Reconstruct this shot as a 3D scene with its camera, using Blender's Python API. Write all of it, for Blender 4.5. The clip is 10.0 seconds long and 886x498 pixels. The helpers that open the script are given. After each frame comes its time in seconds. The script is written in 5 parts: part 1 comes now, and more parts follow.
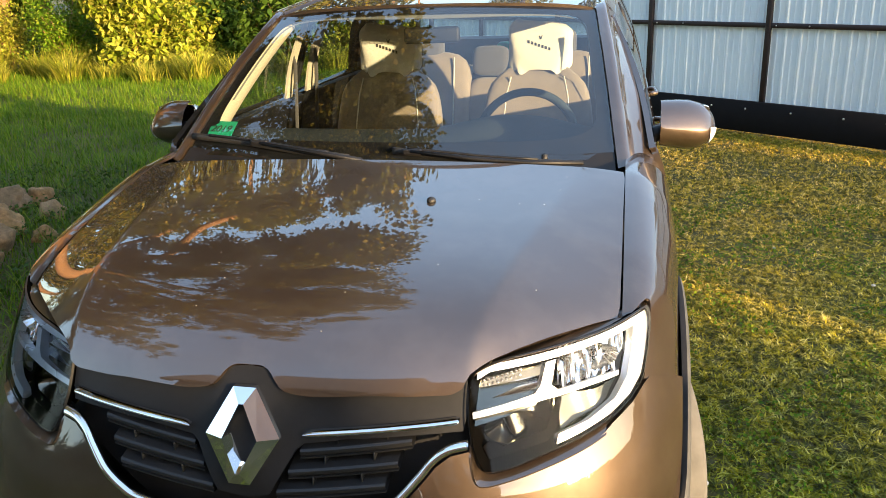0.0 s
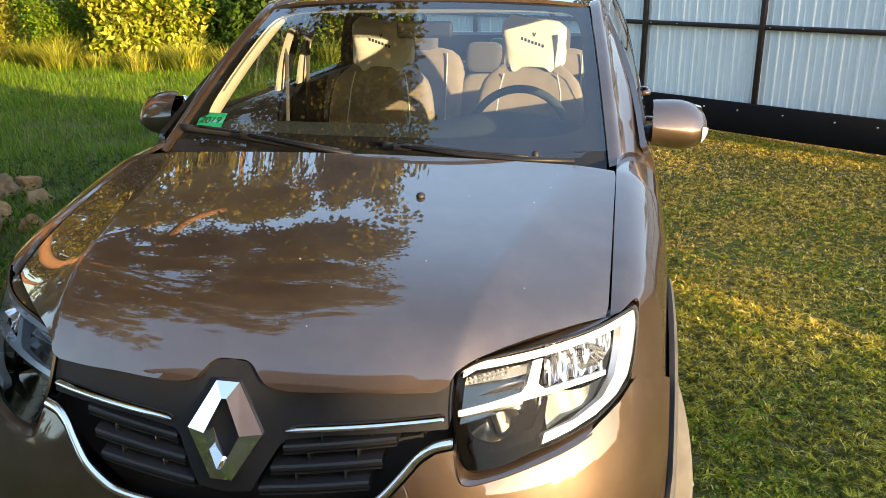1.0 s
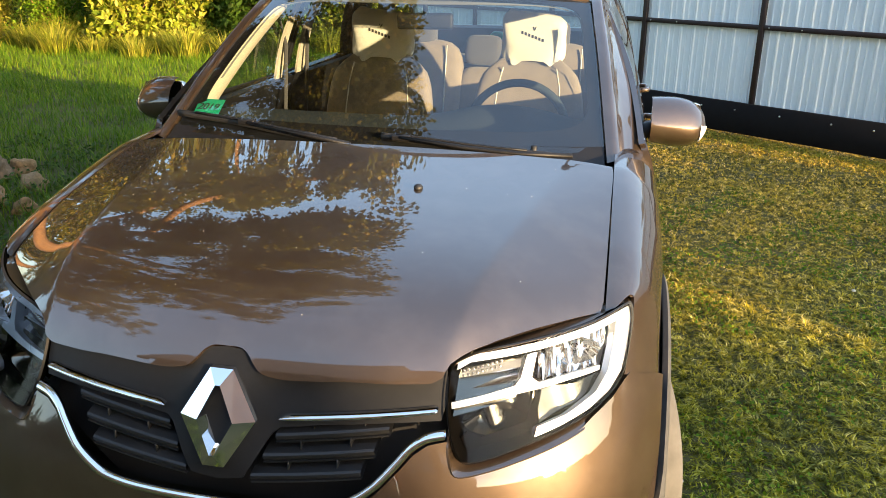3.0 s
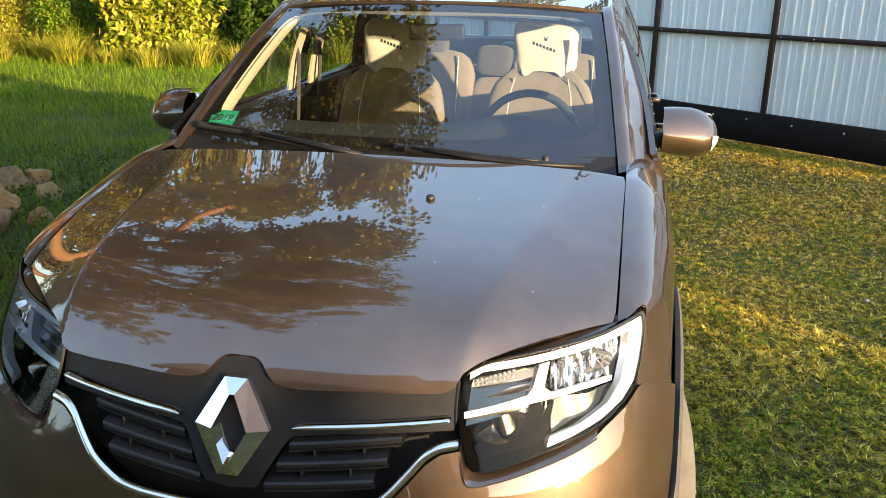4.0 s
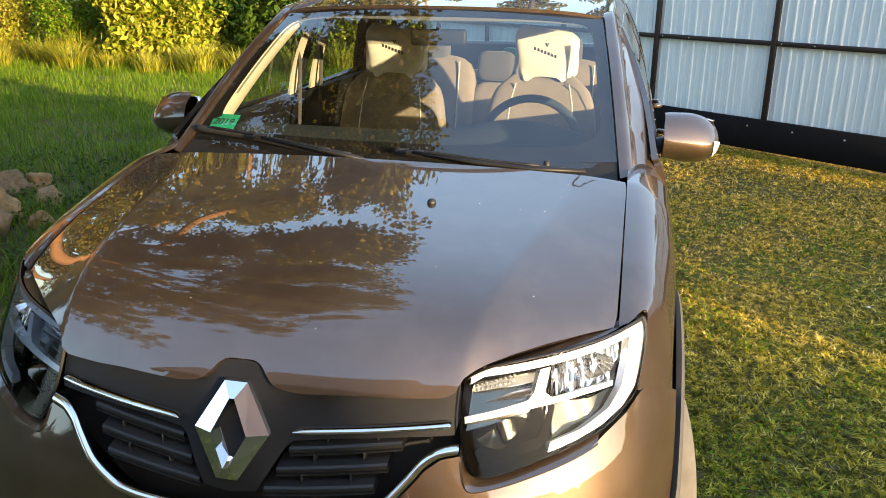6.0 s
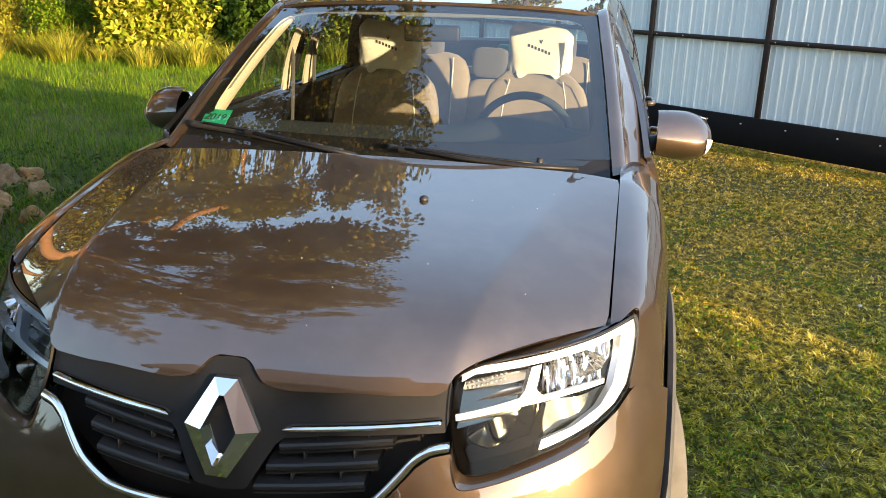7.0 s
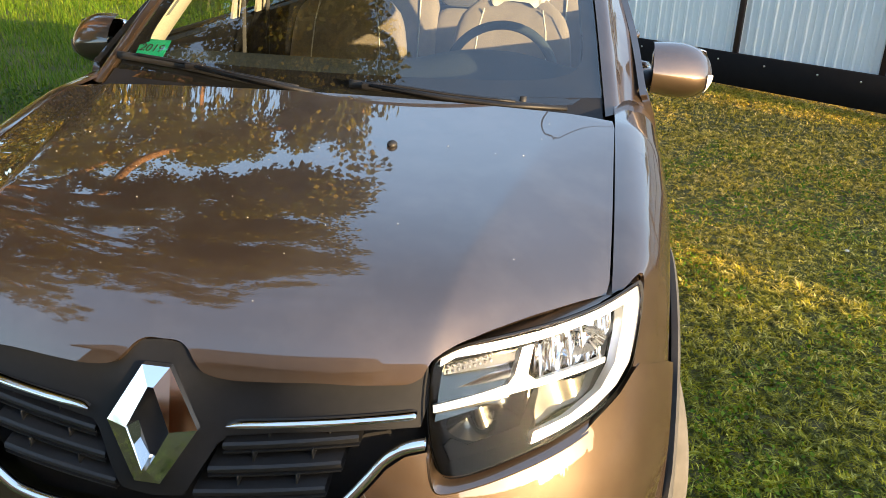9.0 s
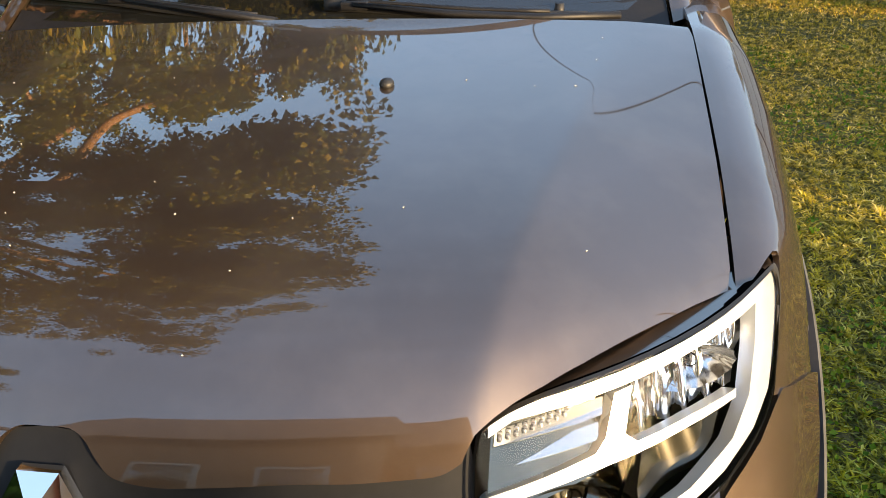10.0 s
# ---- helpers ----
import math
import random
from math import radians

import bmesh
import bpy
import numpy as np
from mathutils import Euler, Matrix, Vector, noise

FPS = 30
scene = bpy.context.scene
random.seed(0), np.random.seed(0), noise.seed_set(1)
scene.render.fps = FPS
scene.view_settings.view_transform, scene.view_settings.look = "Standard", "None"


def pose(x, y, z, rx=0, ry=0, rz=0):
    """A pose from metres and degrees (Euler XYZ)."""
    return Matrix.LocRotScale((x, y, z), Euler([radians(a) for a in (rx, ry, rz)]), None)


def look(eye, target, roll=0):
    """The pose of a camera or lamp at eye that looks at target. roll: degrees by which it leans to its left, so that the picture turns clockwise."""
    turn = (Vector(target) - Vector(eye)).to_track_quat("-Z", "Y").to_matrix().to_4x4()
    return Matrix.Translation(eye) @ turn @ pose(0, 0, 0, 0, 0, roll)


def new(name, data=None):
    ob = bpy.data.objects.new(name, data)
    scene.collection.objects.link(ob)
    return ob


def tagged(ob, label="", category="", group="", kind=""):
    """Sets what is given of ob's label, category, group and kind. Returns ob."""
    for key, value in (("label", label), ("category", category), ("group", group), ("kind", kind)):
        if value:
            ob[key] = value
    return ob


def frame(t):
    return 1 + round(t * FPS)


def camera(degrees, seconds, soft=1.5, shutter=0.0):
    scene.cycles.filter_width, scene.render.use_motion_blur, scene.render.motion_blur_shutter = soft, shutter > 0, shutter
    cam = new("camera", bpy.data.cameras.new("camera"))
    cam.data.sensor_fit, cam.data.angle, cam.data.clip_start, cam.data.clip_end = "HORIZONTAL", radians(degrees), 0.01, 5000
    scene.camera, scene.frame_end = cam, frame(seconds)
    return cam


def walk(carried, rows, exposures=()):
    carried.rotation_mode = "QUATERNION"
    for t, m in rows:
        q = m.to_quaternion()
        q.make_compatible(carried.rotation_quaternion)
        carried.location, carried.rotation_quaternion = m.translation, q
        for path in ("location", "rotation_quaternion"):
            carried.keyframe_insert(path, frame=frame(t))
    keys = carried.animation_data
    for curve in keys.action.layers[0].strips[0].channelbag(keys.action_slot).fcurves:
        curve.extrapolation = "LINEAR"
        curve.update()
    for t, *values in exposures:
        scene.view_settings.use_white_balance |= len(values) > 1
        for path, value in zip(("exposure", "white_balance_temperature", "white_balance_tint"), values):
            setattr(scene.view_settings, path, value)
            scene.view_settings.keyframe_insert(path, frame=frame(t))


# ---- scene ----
cam = camera(57.5, 10.0, soft=0.65)
PATH = [
    (0, (0.699, -1.228, 1.61), (0.283, 0.619, 0.965), -2.0),
    (0.5, (0.699, -1.219, 1.607), (0.301, 0.631, 0.961), -1.1),
    (1, (0.701, -1.213, 1.605), (0.308, 0.635, 0.951), -0.8),
    (1.5, (0.699, -1.212, 1.603), (0.32, 0.635, 0.937), -0.1),
    (2, (0.695, -1.213, 1.603), (0.318, 0.635, 0.937), 0.3),
    (3.5, (0.695, -1.217, 1.602), (0.315, 0.628, 0.93), 0.8),
    (4, (0.693, -1.223, 1.607), (0.288, 0.625, 0.958), 0.4),
    (4.5, (0.695, -1.22, 1.605), (0.296, 0.63, 0.956), 0.6),
    (5, (0.691, -1.22, 1.603), (0.3, 0.633, 0.959), 0.6),
    (6.5, (0.691, -1.222, 1.604), (0.279, 0.629, 0.969), 0.6),
    (7, (0.694, -1.215, 1.603), (0.303, 0.638, 0.959), 1.0),
    (7.5, (0.691, -1.218, 1.603), (0.311, 0.634, 0.953), 1.4),
    (8, (0.687, -1.225, 1.602), (0.301, 0.633, 0.972), 1.7),
    (8.5, (0.696, -1.176, 1.591), (0.288, 0.665, 0.925), 1.6),
    (8.8, (0.661, -1.066, 1.571), (0.307, 0.771, 0.866), 1.1),
    (9, (0.628, -0.958, 1.55), (0.331, 0.857, 0.763), 1.6),
    (9.2, (0.567, -0.82, 1.516), (0.365, 0.991, 0.693), 2.0),
    (9.3, (0.56, -0.748, 1.512), (0.364, 1.037, 0.631), 1.4),
    (9.4, (0.526, -0.708, 1.509), (0.345, 1.113, 0.701), -0.3),
    (9.5, (0.529, -0.675, 1.493), (0.364, 1.154, 0.701), -0.3),
    (9.6, (0.511, -0.64, 1.486), (0.339, 1.167, 0.646), -0.7),
    (9.8, (0.521, -0.567, 1.45), (0.261, 1.204, 0.558), -2.3),
    (10, (0.526, -0.474, 1.415), (0.208, 1.265, 0.48), -3.2),
]

walk(cam, [(t, look(eye, target, roll)) for t, eye, target, roll in PATH],
     exposures=[(0, 2.82), (9.4, 2.82), (10, 2.62)])

# ---- light: a low evening sun from ahead-left of the car, clear sky ----
SUN_AZ = math.atan2(0.829, -0.559)      # clockwise from +y, towards +x
SUN_EL = radians(7.5)
world = bpy.data.worlds.new("sky")
world.use_nodes = True
scene.world = world
wn = world.node_tree
sky = wn.nodes.new("ShaderNodeTexSky")
sky.sky_type, sky.sun_disc = "NISHITA", False
sky.sun_elevation, sky.sun_rotation = SUN_EL, SUN_AZ
sky.air_density, sky.dust_density, sky.ozone_density = 1.0, 2.0, 1.2
# thin high cloud over the clear sky
tc = wn.nodes.new("ShaderNodeTexCoord")
mp = wn.nodes.new("ShaderNodeMapping")
mp.inputs["Scale"].default_value = (1.0, 2.2, 3.0)
wn.links.new(tc.outputs["Generated"], mp.inputs[0])
wisp = wn.nodes.new("ShaderNodeTexNoise")
wisp.inputs["Scale"].default_value, wisp.inputs["Detail"].default_value, wisp.inputs["Roughness"].default_value = 2.4, 7, 0.62
wn.links.new(mp.outputs[0], wisp.inputs["Vector"])
thin = wn.nodes.new("ShaderNodeValToRGB")
thin.color_ramp.elements[0].position, thin.color_ramp.elements[0].color = 0.42, (0.33, 0.33, 0.33, 1)
thin.color_ramp.elements[1].position, thin.color_ramp.elements[1].color = 0.75, (0.62, 0.62, 0.62, 1)
wn.links.new(wisp.outputs["Fac"], thin.inputs[0])
veil = wn.nodes.new("ShaderNodeMix")
veil.data_type = "RGBA"
veil.inputs[7].default_value = (0.92, 1.31, 2.0, 1)
wn.links.new(thin.outputs[0], veil.inputs[0])
wn.links.new(sky.outputs[0], veil.inputs[6])
wn.links.new(veil.outputs[2], wn.nodes["Background"].inputs[0])
wn.nodes["Background"].inputs[1].default_value = 0.15
sun = new("sun", bpy.data.lights.new("sun", "SUN"))
sun.data.energy, sun.data.angle, sun.data.color = 2.8, radians(0.55), (1.0, 0.69, 0.37)
sun_way = Vector((math.sin(SUN_AZ) * math.cos(SUN_EL), math.cos(SUN_AZ) * math.cos(SUN_EL), math.sin(SUN_EL)))
sun.matrix_world = look(sun_way * 40, (0, 0, 0))

# ---- materials ----
def material(name):
    m = bpy.data.materials.new(name)
    m.use_nodes = True
    nt = m.node_tree
    return m, nt, nt.nodes["Principled BSDF"]


def put(nt, socket, value):
    if hasattr(value, "is_linked"):
        nt.links.new(value, socket)
    else:
        socket.default_value = value


def noise_of(nt, scale, detail=4.0, rough=0.55, coord="Object", stretch=None):
    tc = nt.nodes.new("ShaderNodeTexCoord")
    src = tc.outputs[coord]
    if stretch:
        mp = nt.nodes.new("ShaderNodeMapping")
        mp.inputs["Scale"].default_value = stretch
        nt.links.new(src, mp.inputs[0])
        src = mp.outputs[0]
    n = nt.nodes.new("ShaderNodeTexNoise")
    nt.links.new(src, n.inputs["Vector"])
    n.inputs["Scale"].default_value, n.inputs["Detail"].default_value, n.inputs["Roughness"].default_value = scale, detail, rough
    return n.outputs["Fac"]


def ramp(nt, fac, *stops):
    r = nt.nodes.new("ShaderNodeValToRGB")
    els = r.color_ramp.elements
    while len(els) < len(stops):
        els.new(0.5)
    for e, (p, c) in zip(els, stops):
        e.position = p
        e.color = (*c, 1) if len(c) == 3 else c
    nt.links.new(fac, r.inputs[0])
    return r.outputs[0]


def mixed(nt, fac, a, b, how="MIX"):
    n = nt.nodes.new("ShaderNodeMix")
    n.data_type, n.blend_type = "RGBA", how
    put(nt, n.inputs[0], fac)
    for sock, v in ((n.inputs[6], a), (n.inputs[7], b)):
        put(nt, sock, v if hasattr(v, "is_linked") else (*v, 1))
    return n.outputs[2]


def bumped(nt, bsdf, height, strength, distance=0.01):
    b = nt.nodes.new("ShaderNodeBump")
    b.inputs["Strength"].default_value, b.inputs["Distance"].default_value = strength, distance
    nt.links.new(height, b.inputs["Height"])
    nt.links.new(b.outputs[0], bsdf.inputs["Normal"])


def plain(name, colour, rough=0.5, metal=0.0, vary=0.25, scale=30.0, bump=0.0, coat=0.0, sheen=0.0, spec=0.5):
    """One surface with fine and coarse variation of colour and gloss."""
    m, nt, b = material(name)
    dark = tuple(c * (1 - vary) for c in colour)
    light = tuple(min(1.0, c * (1 + vary)) for c in colour)
    fine = noise_of(nt, scale, 6)
    coarse = noise_of(nt, scale * 0.12, 3)
    col = mixed(nt, 0.5, ramp(nt, fine, (0.3, dark), (0.7, light)), ramp(nt, coarse, (0.3, dark), (0.7, light)))
    put(nt, b.inputs["Base Color"], col)
    rr = ramp(nt, coarse, (0.3, (max(0.02, rough * 0.85),) * 3), (0.7, (min(1, rough * 1.15),) * 3))
    put(nt, b.inputs["Roughness"], rr)
    b.inputs["Metallic"].default_value = metal
    b.inputs["Coat Weight"].default_value = coat
    b.inputs["Sheen Weight"].default_value = sheen
    b.inputs["Specular IOR Level"].default_value = spec
    if bump:
        bumped(nt, b, fine, bump, 0.004)
    return m


def paint_material():
    """Brown metallic car paint under clear coat, lightly dusty."""
    m, nt, b = material("brown_metallic_paint")
    flake = noise_of(nt, 2600, 2)
    dust = noise_of(nt, 7, 6, 0.6)
    col = ramp(nt, flake, (0.35, (0.045, 0.030, 0.019)), (0.65, (0.074, 0.049, 0.031)))
    film = ramp(nt, dust, (0.45, (0, 0, 0)), (0.75, (0.10, 0.10, 0.10)))
    put(nt, b.inputs["Base Color"], mixed(nt, film, col, (0.30, 0.25, 0.19)))
    b.inputs["Metallic"].default_value = 0.75
    b.inputs["Roughness"].default_value = 0.50
    b.inputs["Coat Weight"].default_value = 1.0
    b.inputs["Coat IOR"].default_value = 1.95
    put(nt, b.inputs["Coat Roughness"], ramp(nt, dust, (0.3, (0.004,) * 3), (0.8, (0.022,) * 3)))
    return m


def glass_material(name, tint=(1, 1, 1), rough=0.0, dusty=0.03, ior=1.6):
    m, nt, b = material(name)
    nt.nodes.remove(b)
    out = nt.nodes["Material Output"]
    tr = nt.nodes.new("ShaderNodeBsdfTransparent")
    tr.inputs[0].default_value = (*tint, 1)
    gl = nt.nodes.new("ShaderNodeBsdfGlossy")
    gl.inputs["Roughness"].default_value = rough
    fr = nt.nodes.new("ShaderNodeFresnel")
    fr.inputs[0].default_value = ior
    mx = nt.nodes.new("ShaderNodeMixShader")
    for a, c in ((fr.outputs[0], mx.inputs[0]), (tr.outputs[0], mx.inputs[1]), (gl.outputs[0], mx.inputs[2])):
        nt.links.new(a, c)
    df = nt.nodes.new("ShaderNodeBsdfDiffuse")
    df.inputs[0].default_value = (0.5, 0.47, 0.4, 1)
    m2 = nt.nodes.new("ShaderNodeMixShader")
    d = ramp(nt, noise_of(nt, 14, 5), (0.4, (dusty * 0.4,) * 3), (0.75, (dusty * 1.8,) * 3))
    for a, c in ((d, m2.inputs[0]), (mx.outputs[0], m2.inputs[1]), (df.outputs[0], m2.inputs[2]), (m2.outputs[0], out.inputs[0])):
        nt.links.new(a, c)
    return m


def leaf_material(name, colours, trans=0.35, rough=0.5, spec=0.15, lawn_tones=False):
    """Leaves and blades that let some light through; each piece has its own shade."""
    m, nt, b = material(name)
    geo = nt.nodes.new("ShaderNodeNewGeometry")
    n = len(colours)
    col = ramp(nt, geo.outputs["Random Per Island"], *[(i / max(1, n - 1), c) for i, c in enumerate(colours)])
    patch = noise_of(nt, 0.9, 4)
    col = mixed(nt, 0.8, col, ramp(nt, patch, (0.3, (0.75, 0.75, 0.75)), (0.7, (1.15, 1.12, 1.0))), "MULTIPLY")
    if lawn_tones:
        # tuft by tuft, a few centimetres across
        col = mixed(nt, 1.0, col, ramp(nt, noise_of(nt, 24, 3, 0.55), (0.39, (0.32, 0.38, 0.30)), (0.61, (1.60, 1.58, 1.36))), "MULTIPLY")
        # darker and greener at low y, lighter and yellower towards the fence, in uneven patches
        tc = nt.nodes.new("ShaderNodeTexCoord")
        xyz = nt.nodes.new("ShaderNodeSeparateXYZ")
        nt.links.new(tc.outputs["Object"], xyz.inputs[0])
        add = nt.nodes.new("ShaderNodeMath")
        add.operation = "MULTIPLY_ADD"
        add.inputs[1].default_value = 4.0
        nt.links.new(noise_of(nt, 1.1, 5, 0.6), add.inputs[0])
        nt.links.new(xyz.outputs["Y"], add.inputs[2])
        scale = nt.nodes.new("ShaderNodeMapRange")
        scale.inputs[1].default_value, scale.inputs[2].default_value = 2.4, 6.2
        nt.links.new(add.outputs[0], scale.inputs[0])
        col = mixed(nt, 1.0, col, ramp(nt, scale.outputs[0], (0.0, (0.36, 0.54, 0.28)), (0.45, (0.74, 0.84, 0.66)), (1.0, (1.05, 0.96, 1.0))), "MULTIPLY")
    put(nt, b.inputs["Base Color"], col)
    b.inputs["Roughness"].default_value = rough
    b.inputs["Specular IOR Level"].default_value = spec
    tl = nt.nodes.new("ShaderNodeBsdfTranslucent")
    put(nt, tl.inputs[0], col)
    mx = nt.nodes.new("ShaderNodeMixShader")
    mx.inputs[0].default_value = trans
    nt.links.new(b.outputs[0], mx.inputs[1])
    nt.links.new(tl.outputs[0], mx.inputs[2])
    nt.links.new(mx.outputs[0], nt.nodes["Material Output"].inputs[0])
    return m


def fence_material():
    """Galvanised pale grey-blue painted sheet, a little streaked."""
    m, nt, b = material("pale_grey_sheet")
    streak = noise_of(nt, 3.0, 5, 0.6, stretch=(6, 6, 0.6))
    put(nt, b.inputs["Base Color"], ramp(nt, streak, (0.3, (0.60, 0.71, 0.77)), (0.7, (0.70, 0.80, 0.85))))
    b.inputs["Roughness"].default_value = 0.42
    b.inputs["Metallic"].default_value = 0.15
    bumped(nt, b, noise_of(nt, 25, 3), 0.08)
    return m


def soil_material():
    m, nt, b = material("lawn_soil")
    a = ramp(nt, noise_of(nt, 60, 6), (0.3, (0.022, 0.020, 0.005)), (0.7, (0.11, 0.095, 0.022)))
    c = ramp(nt, noise_of(nt, 1.3, 5), (0.35, (0.035, 0.050, 0.010)), (0.65, (0.12, 0.105, 0.038)))
    put(nt, b.inputs["Base Color"], mixed(nt, 0.5, a, c))
    b.inputs["Roughness"].default_value = 0.95
    bumped(nt, b, noise_of(nt, 45, 6), 0.9, 0.03)
    return m


def stone_material():
    m, nt, b = material("field_stone")
    info = nt.nodes.new("ShaderNodeObjectInfo")
    tone = ramp(nt, info.outputs["Random"], (0.0, (0.20, 0.145, 0.09)), (0.5, (0.42, 0.25, 0.11)), (1.0, (0.26, 0.195, 0.12)))
    grain = ramp(nt, noise_of(nt, 40, 8, 0.7), (0.3, (0.55, 0.55, 0.55)), (0.7, (1.15, 1.15, 1.15)))
    blot = ramp(nt, noise_of(nt, 6, 4), (0.4, (0.7, 0.72, 0.66)), (0.6, (1.05, 1.0, 0.95)))
    put(nt, b.inputs["Base Color"], mixed(nt, 1.0, mixed(nt, 1.0, tone, grain, "MULTIPLY"), blot, "MULTIPLY"))
    b.inputs["Roughness"].default_value = 0.9
    bumped(nt, b, noise_of(nt, 30, 8, 0.7), 0.7, 0.02)
    return m


PAINT = paint_material()
CHROME = plain("chrome", (0.86, 0.85, 0.83), 0.05, 1.0, 0.03, 60)
DARK = plain("dark_grey_plastic", (0.0125, 0.0135, 0.016), 0.46, 0.0, 0.15, 80, spec=0.18)
SLAT = plain("slat_plastic", (0.012, 0.0125, 0.014), 0.40, 0.0, 0.2, 120, 0.15, spec=0.38)
LAMP_BLACK = plain("lamp_black", (0.002, 0.002, 0.002), 0.8, 0.0, 0.15, 80, spec=0.0)
GUIDE = plain("white_light_guide", (0.52, 0.57, 0.64), 0.28, 0.6, 0.10, 40)
BLACK = plain("black_plastic", (0.007, 0.007, 0.008), 0.5, 0.0, 0.2, 120, 0.15, spec=0.3)
RUBBER = plain("black_rubber", (0.012, 0.012, 0.012), 0.6, 0.0, 0.2, 90)
TYRE = plain("dusty_tyre", (0.075, 0.073, 0.068), 0.85, 0.0, 0.35, 25, 0.3)
CLADDING = plain("grey_cladding", (0.05, 0.052, 0.055), 0.55, 0.0, 0.2, 150, 0.1)
SILVER = plain("silver_plastic", (0.55, 0.55, 0.56), 0.18, 0.85, 0.06, 50)
# olive tint puts the lawn's reflection into the reflector colour
LAWN_TINTED = plain("lawn_tinted_reflector", (0.20, 0.19, 0.155), 0.14, 1.0, 0.25, 30)
LINING = plain("grey_lining", (0.16, 0.165, 0.16), 0.9, 0, 0.08, 60)
REFLECTOR = plain("mirror_reflector", (0.88, 0.89, 0.9), 0.12, 1.0, 0.03, 50)
FRIT = plain("black_enamel", (0.006, 0.006, 0.008), 0.4, 0.0, 0.1, 90)
GLASS = glass_material("windscreen_glass", (0.58, 0.68, 0.70), 0.0, 0.005, 2.05)
SIDEGLASS = glass_material("side_glass", (0.72, 0.78, 0.76), 0.0, 0.006)
CLEAR = glass_material("headlight_lens", (0.97, 0.97, 0.97), 0.0, 0.0002, 1.27)
AMBER = plain("amber_lens", (0.75, 0.22, 0.03), 0.15)
WHITE_LENS = plain("white_lens", (0.80, 0.80, 0.80), 0.12, 0, 0.05)
SEAT = plain("grey_seat_cloth", (0.225, 0.18, 0.14), 0.95, 0, 0.18, 200, 0.3, sheen=0.2)
SEAT_DARK = plain("charcoal_seat_cloth", (0.075, 0.07, 0.07), 0.95, 0, 0.2, 200, 0.3, sheen=0.2)
PIPING = plain("white_piping", (0.62, 0.58, 0.5), 0.7)
COVER = plain("cream_cloth", (0.72, 0.68, 0.58), 0.95, 0, 0.06, 60, 0.2)
TRIM = plain("beige_trim", (0.50, 0.44, 0.34), 0.8, 0, 0.06, 40)
DASH = plain("charcoal_dashboard", (0.045, 0.058, 0.068), 0.85, 0, 0.15, 220, 0.25, spec=0.12)
STICKER = plain("green_sticker", (0.015, 0.42, 0.24), 0.4, 0, 0.06)
INK = plain("dark_ink", (0.03, 0.03, 0.035), 0.6)
SHEET = fence_material()
POST = plain("dark_brown_steel", (0.016, 0.009, 0.010), 0.5, 0.1, 0.25, 60, 0.1)
BOARD = plain("black_painted_board", (0.007, 0.007, 0.008), 0.85, 0, 0.25, 20, 0.1, spec=0.15)
BOLT = plain("zinc_bolt", (0.6, 0.6, 0.58), 0.35, 1.0, 0.1)
SOIL = soil_material()
STONE = stone_material()
LAWN = leaf_material("lawn_grass", [(0.03, 0.035, 0.003), (0.62, 0.47, 0.06), (0.115, 0.10, 0.005), (0.95, 0.74, 0.32), (0.06, 0.065, 0.005), (0.58, 0.44, 0.035), (0.33, 0.27, 0.014), (0.80, 0.60, 0.16)], 0.3, 0.55, lawn_tones=True)
MEADOW = leaf_material("meadow_grass", [(0.05, 0.12, 0.004), (0.085, 0.18, 0.008), (0.14, 0.23, 0.014), (0.21, 0.26, 0.025)], 0.35, 0.5)
WEED = leaf_material("weed_blades", [(0.15, 0.19, 0.012), (0.27, 0.29, 0.025), (0.45, 0.40, 0.07), (0.18, 0.22, 0.02)], 0.35, 0.5)
SHRUB = leaf_material("shrub_leaves", [(0.12, 0.18, 0.010), (0.22, 0.27, 0.02), (0.36, 0.38, 0.04), (0.52, 0.48, 0.09)], 0.35, 0.5)
DARKLEAF = leaf_material("dark_leaves", [(0.03, 0.07, 0.008), (0.05, 0.10, 0.012), (0.08, 0.13, 0.018)], 0.3, 0.5)
TREELEAF = leaf_material("tree_leaves", [(0.05, 0.065, 0.010), (0.10, 0.11, 0.015), (0.20, 0.18, 0.025), (0.34, 0.25, 0.04)], 0.4, 0.45)
PETAL = leaf_material("yellow_petals", [(0.65, 0.40, 0.02), (0.75, 0.52, 0.05)], 0.3, 0.6)
BARK = plain("bark", (0.24, 0.125, 0.058), 0.9, 0, 0.4, 18, 0.8)
PLANK = plain("brown_planks", (0.42, 0.22, 0.11), 0.75, 0, 0.3, 12, 0.2)
ROOFING = plain("brown_roofing", (0.46, 0.23, 0.13), 0.6, 0, 0.25, 8, 0.2)
FLAKE = plain("pale_flakes", (0.5, 0.48, 0.42), 0.8)
CABLE = plain("black_cable", (0.02, 0.02, 0.02), 0.6)

# ---- builders ----
def part(name, bm, mat, parent=None, label="", smooth=True):
    me = bpy.data.meshes.new(name)
    bm.normal_update()
    for f in bm.faces:
        f.smooth = smooth
    bm.to_mesh(me)
    bm.free()
    me.materials.append(mat)
    ob = new(name, me)
    if parent is not None:
        ob.parent = parent
    if label:
        tagged(ob, label)
    return ob


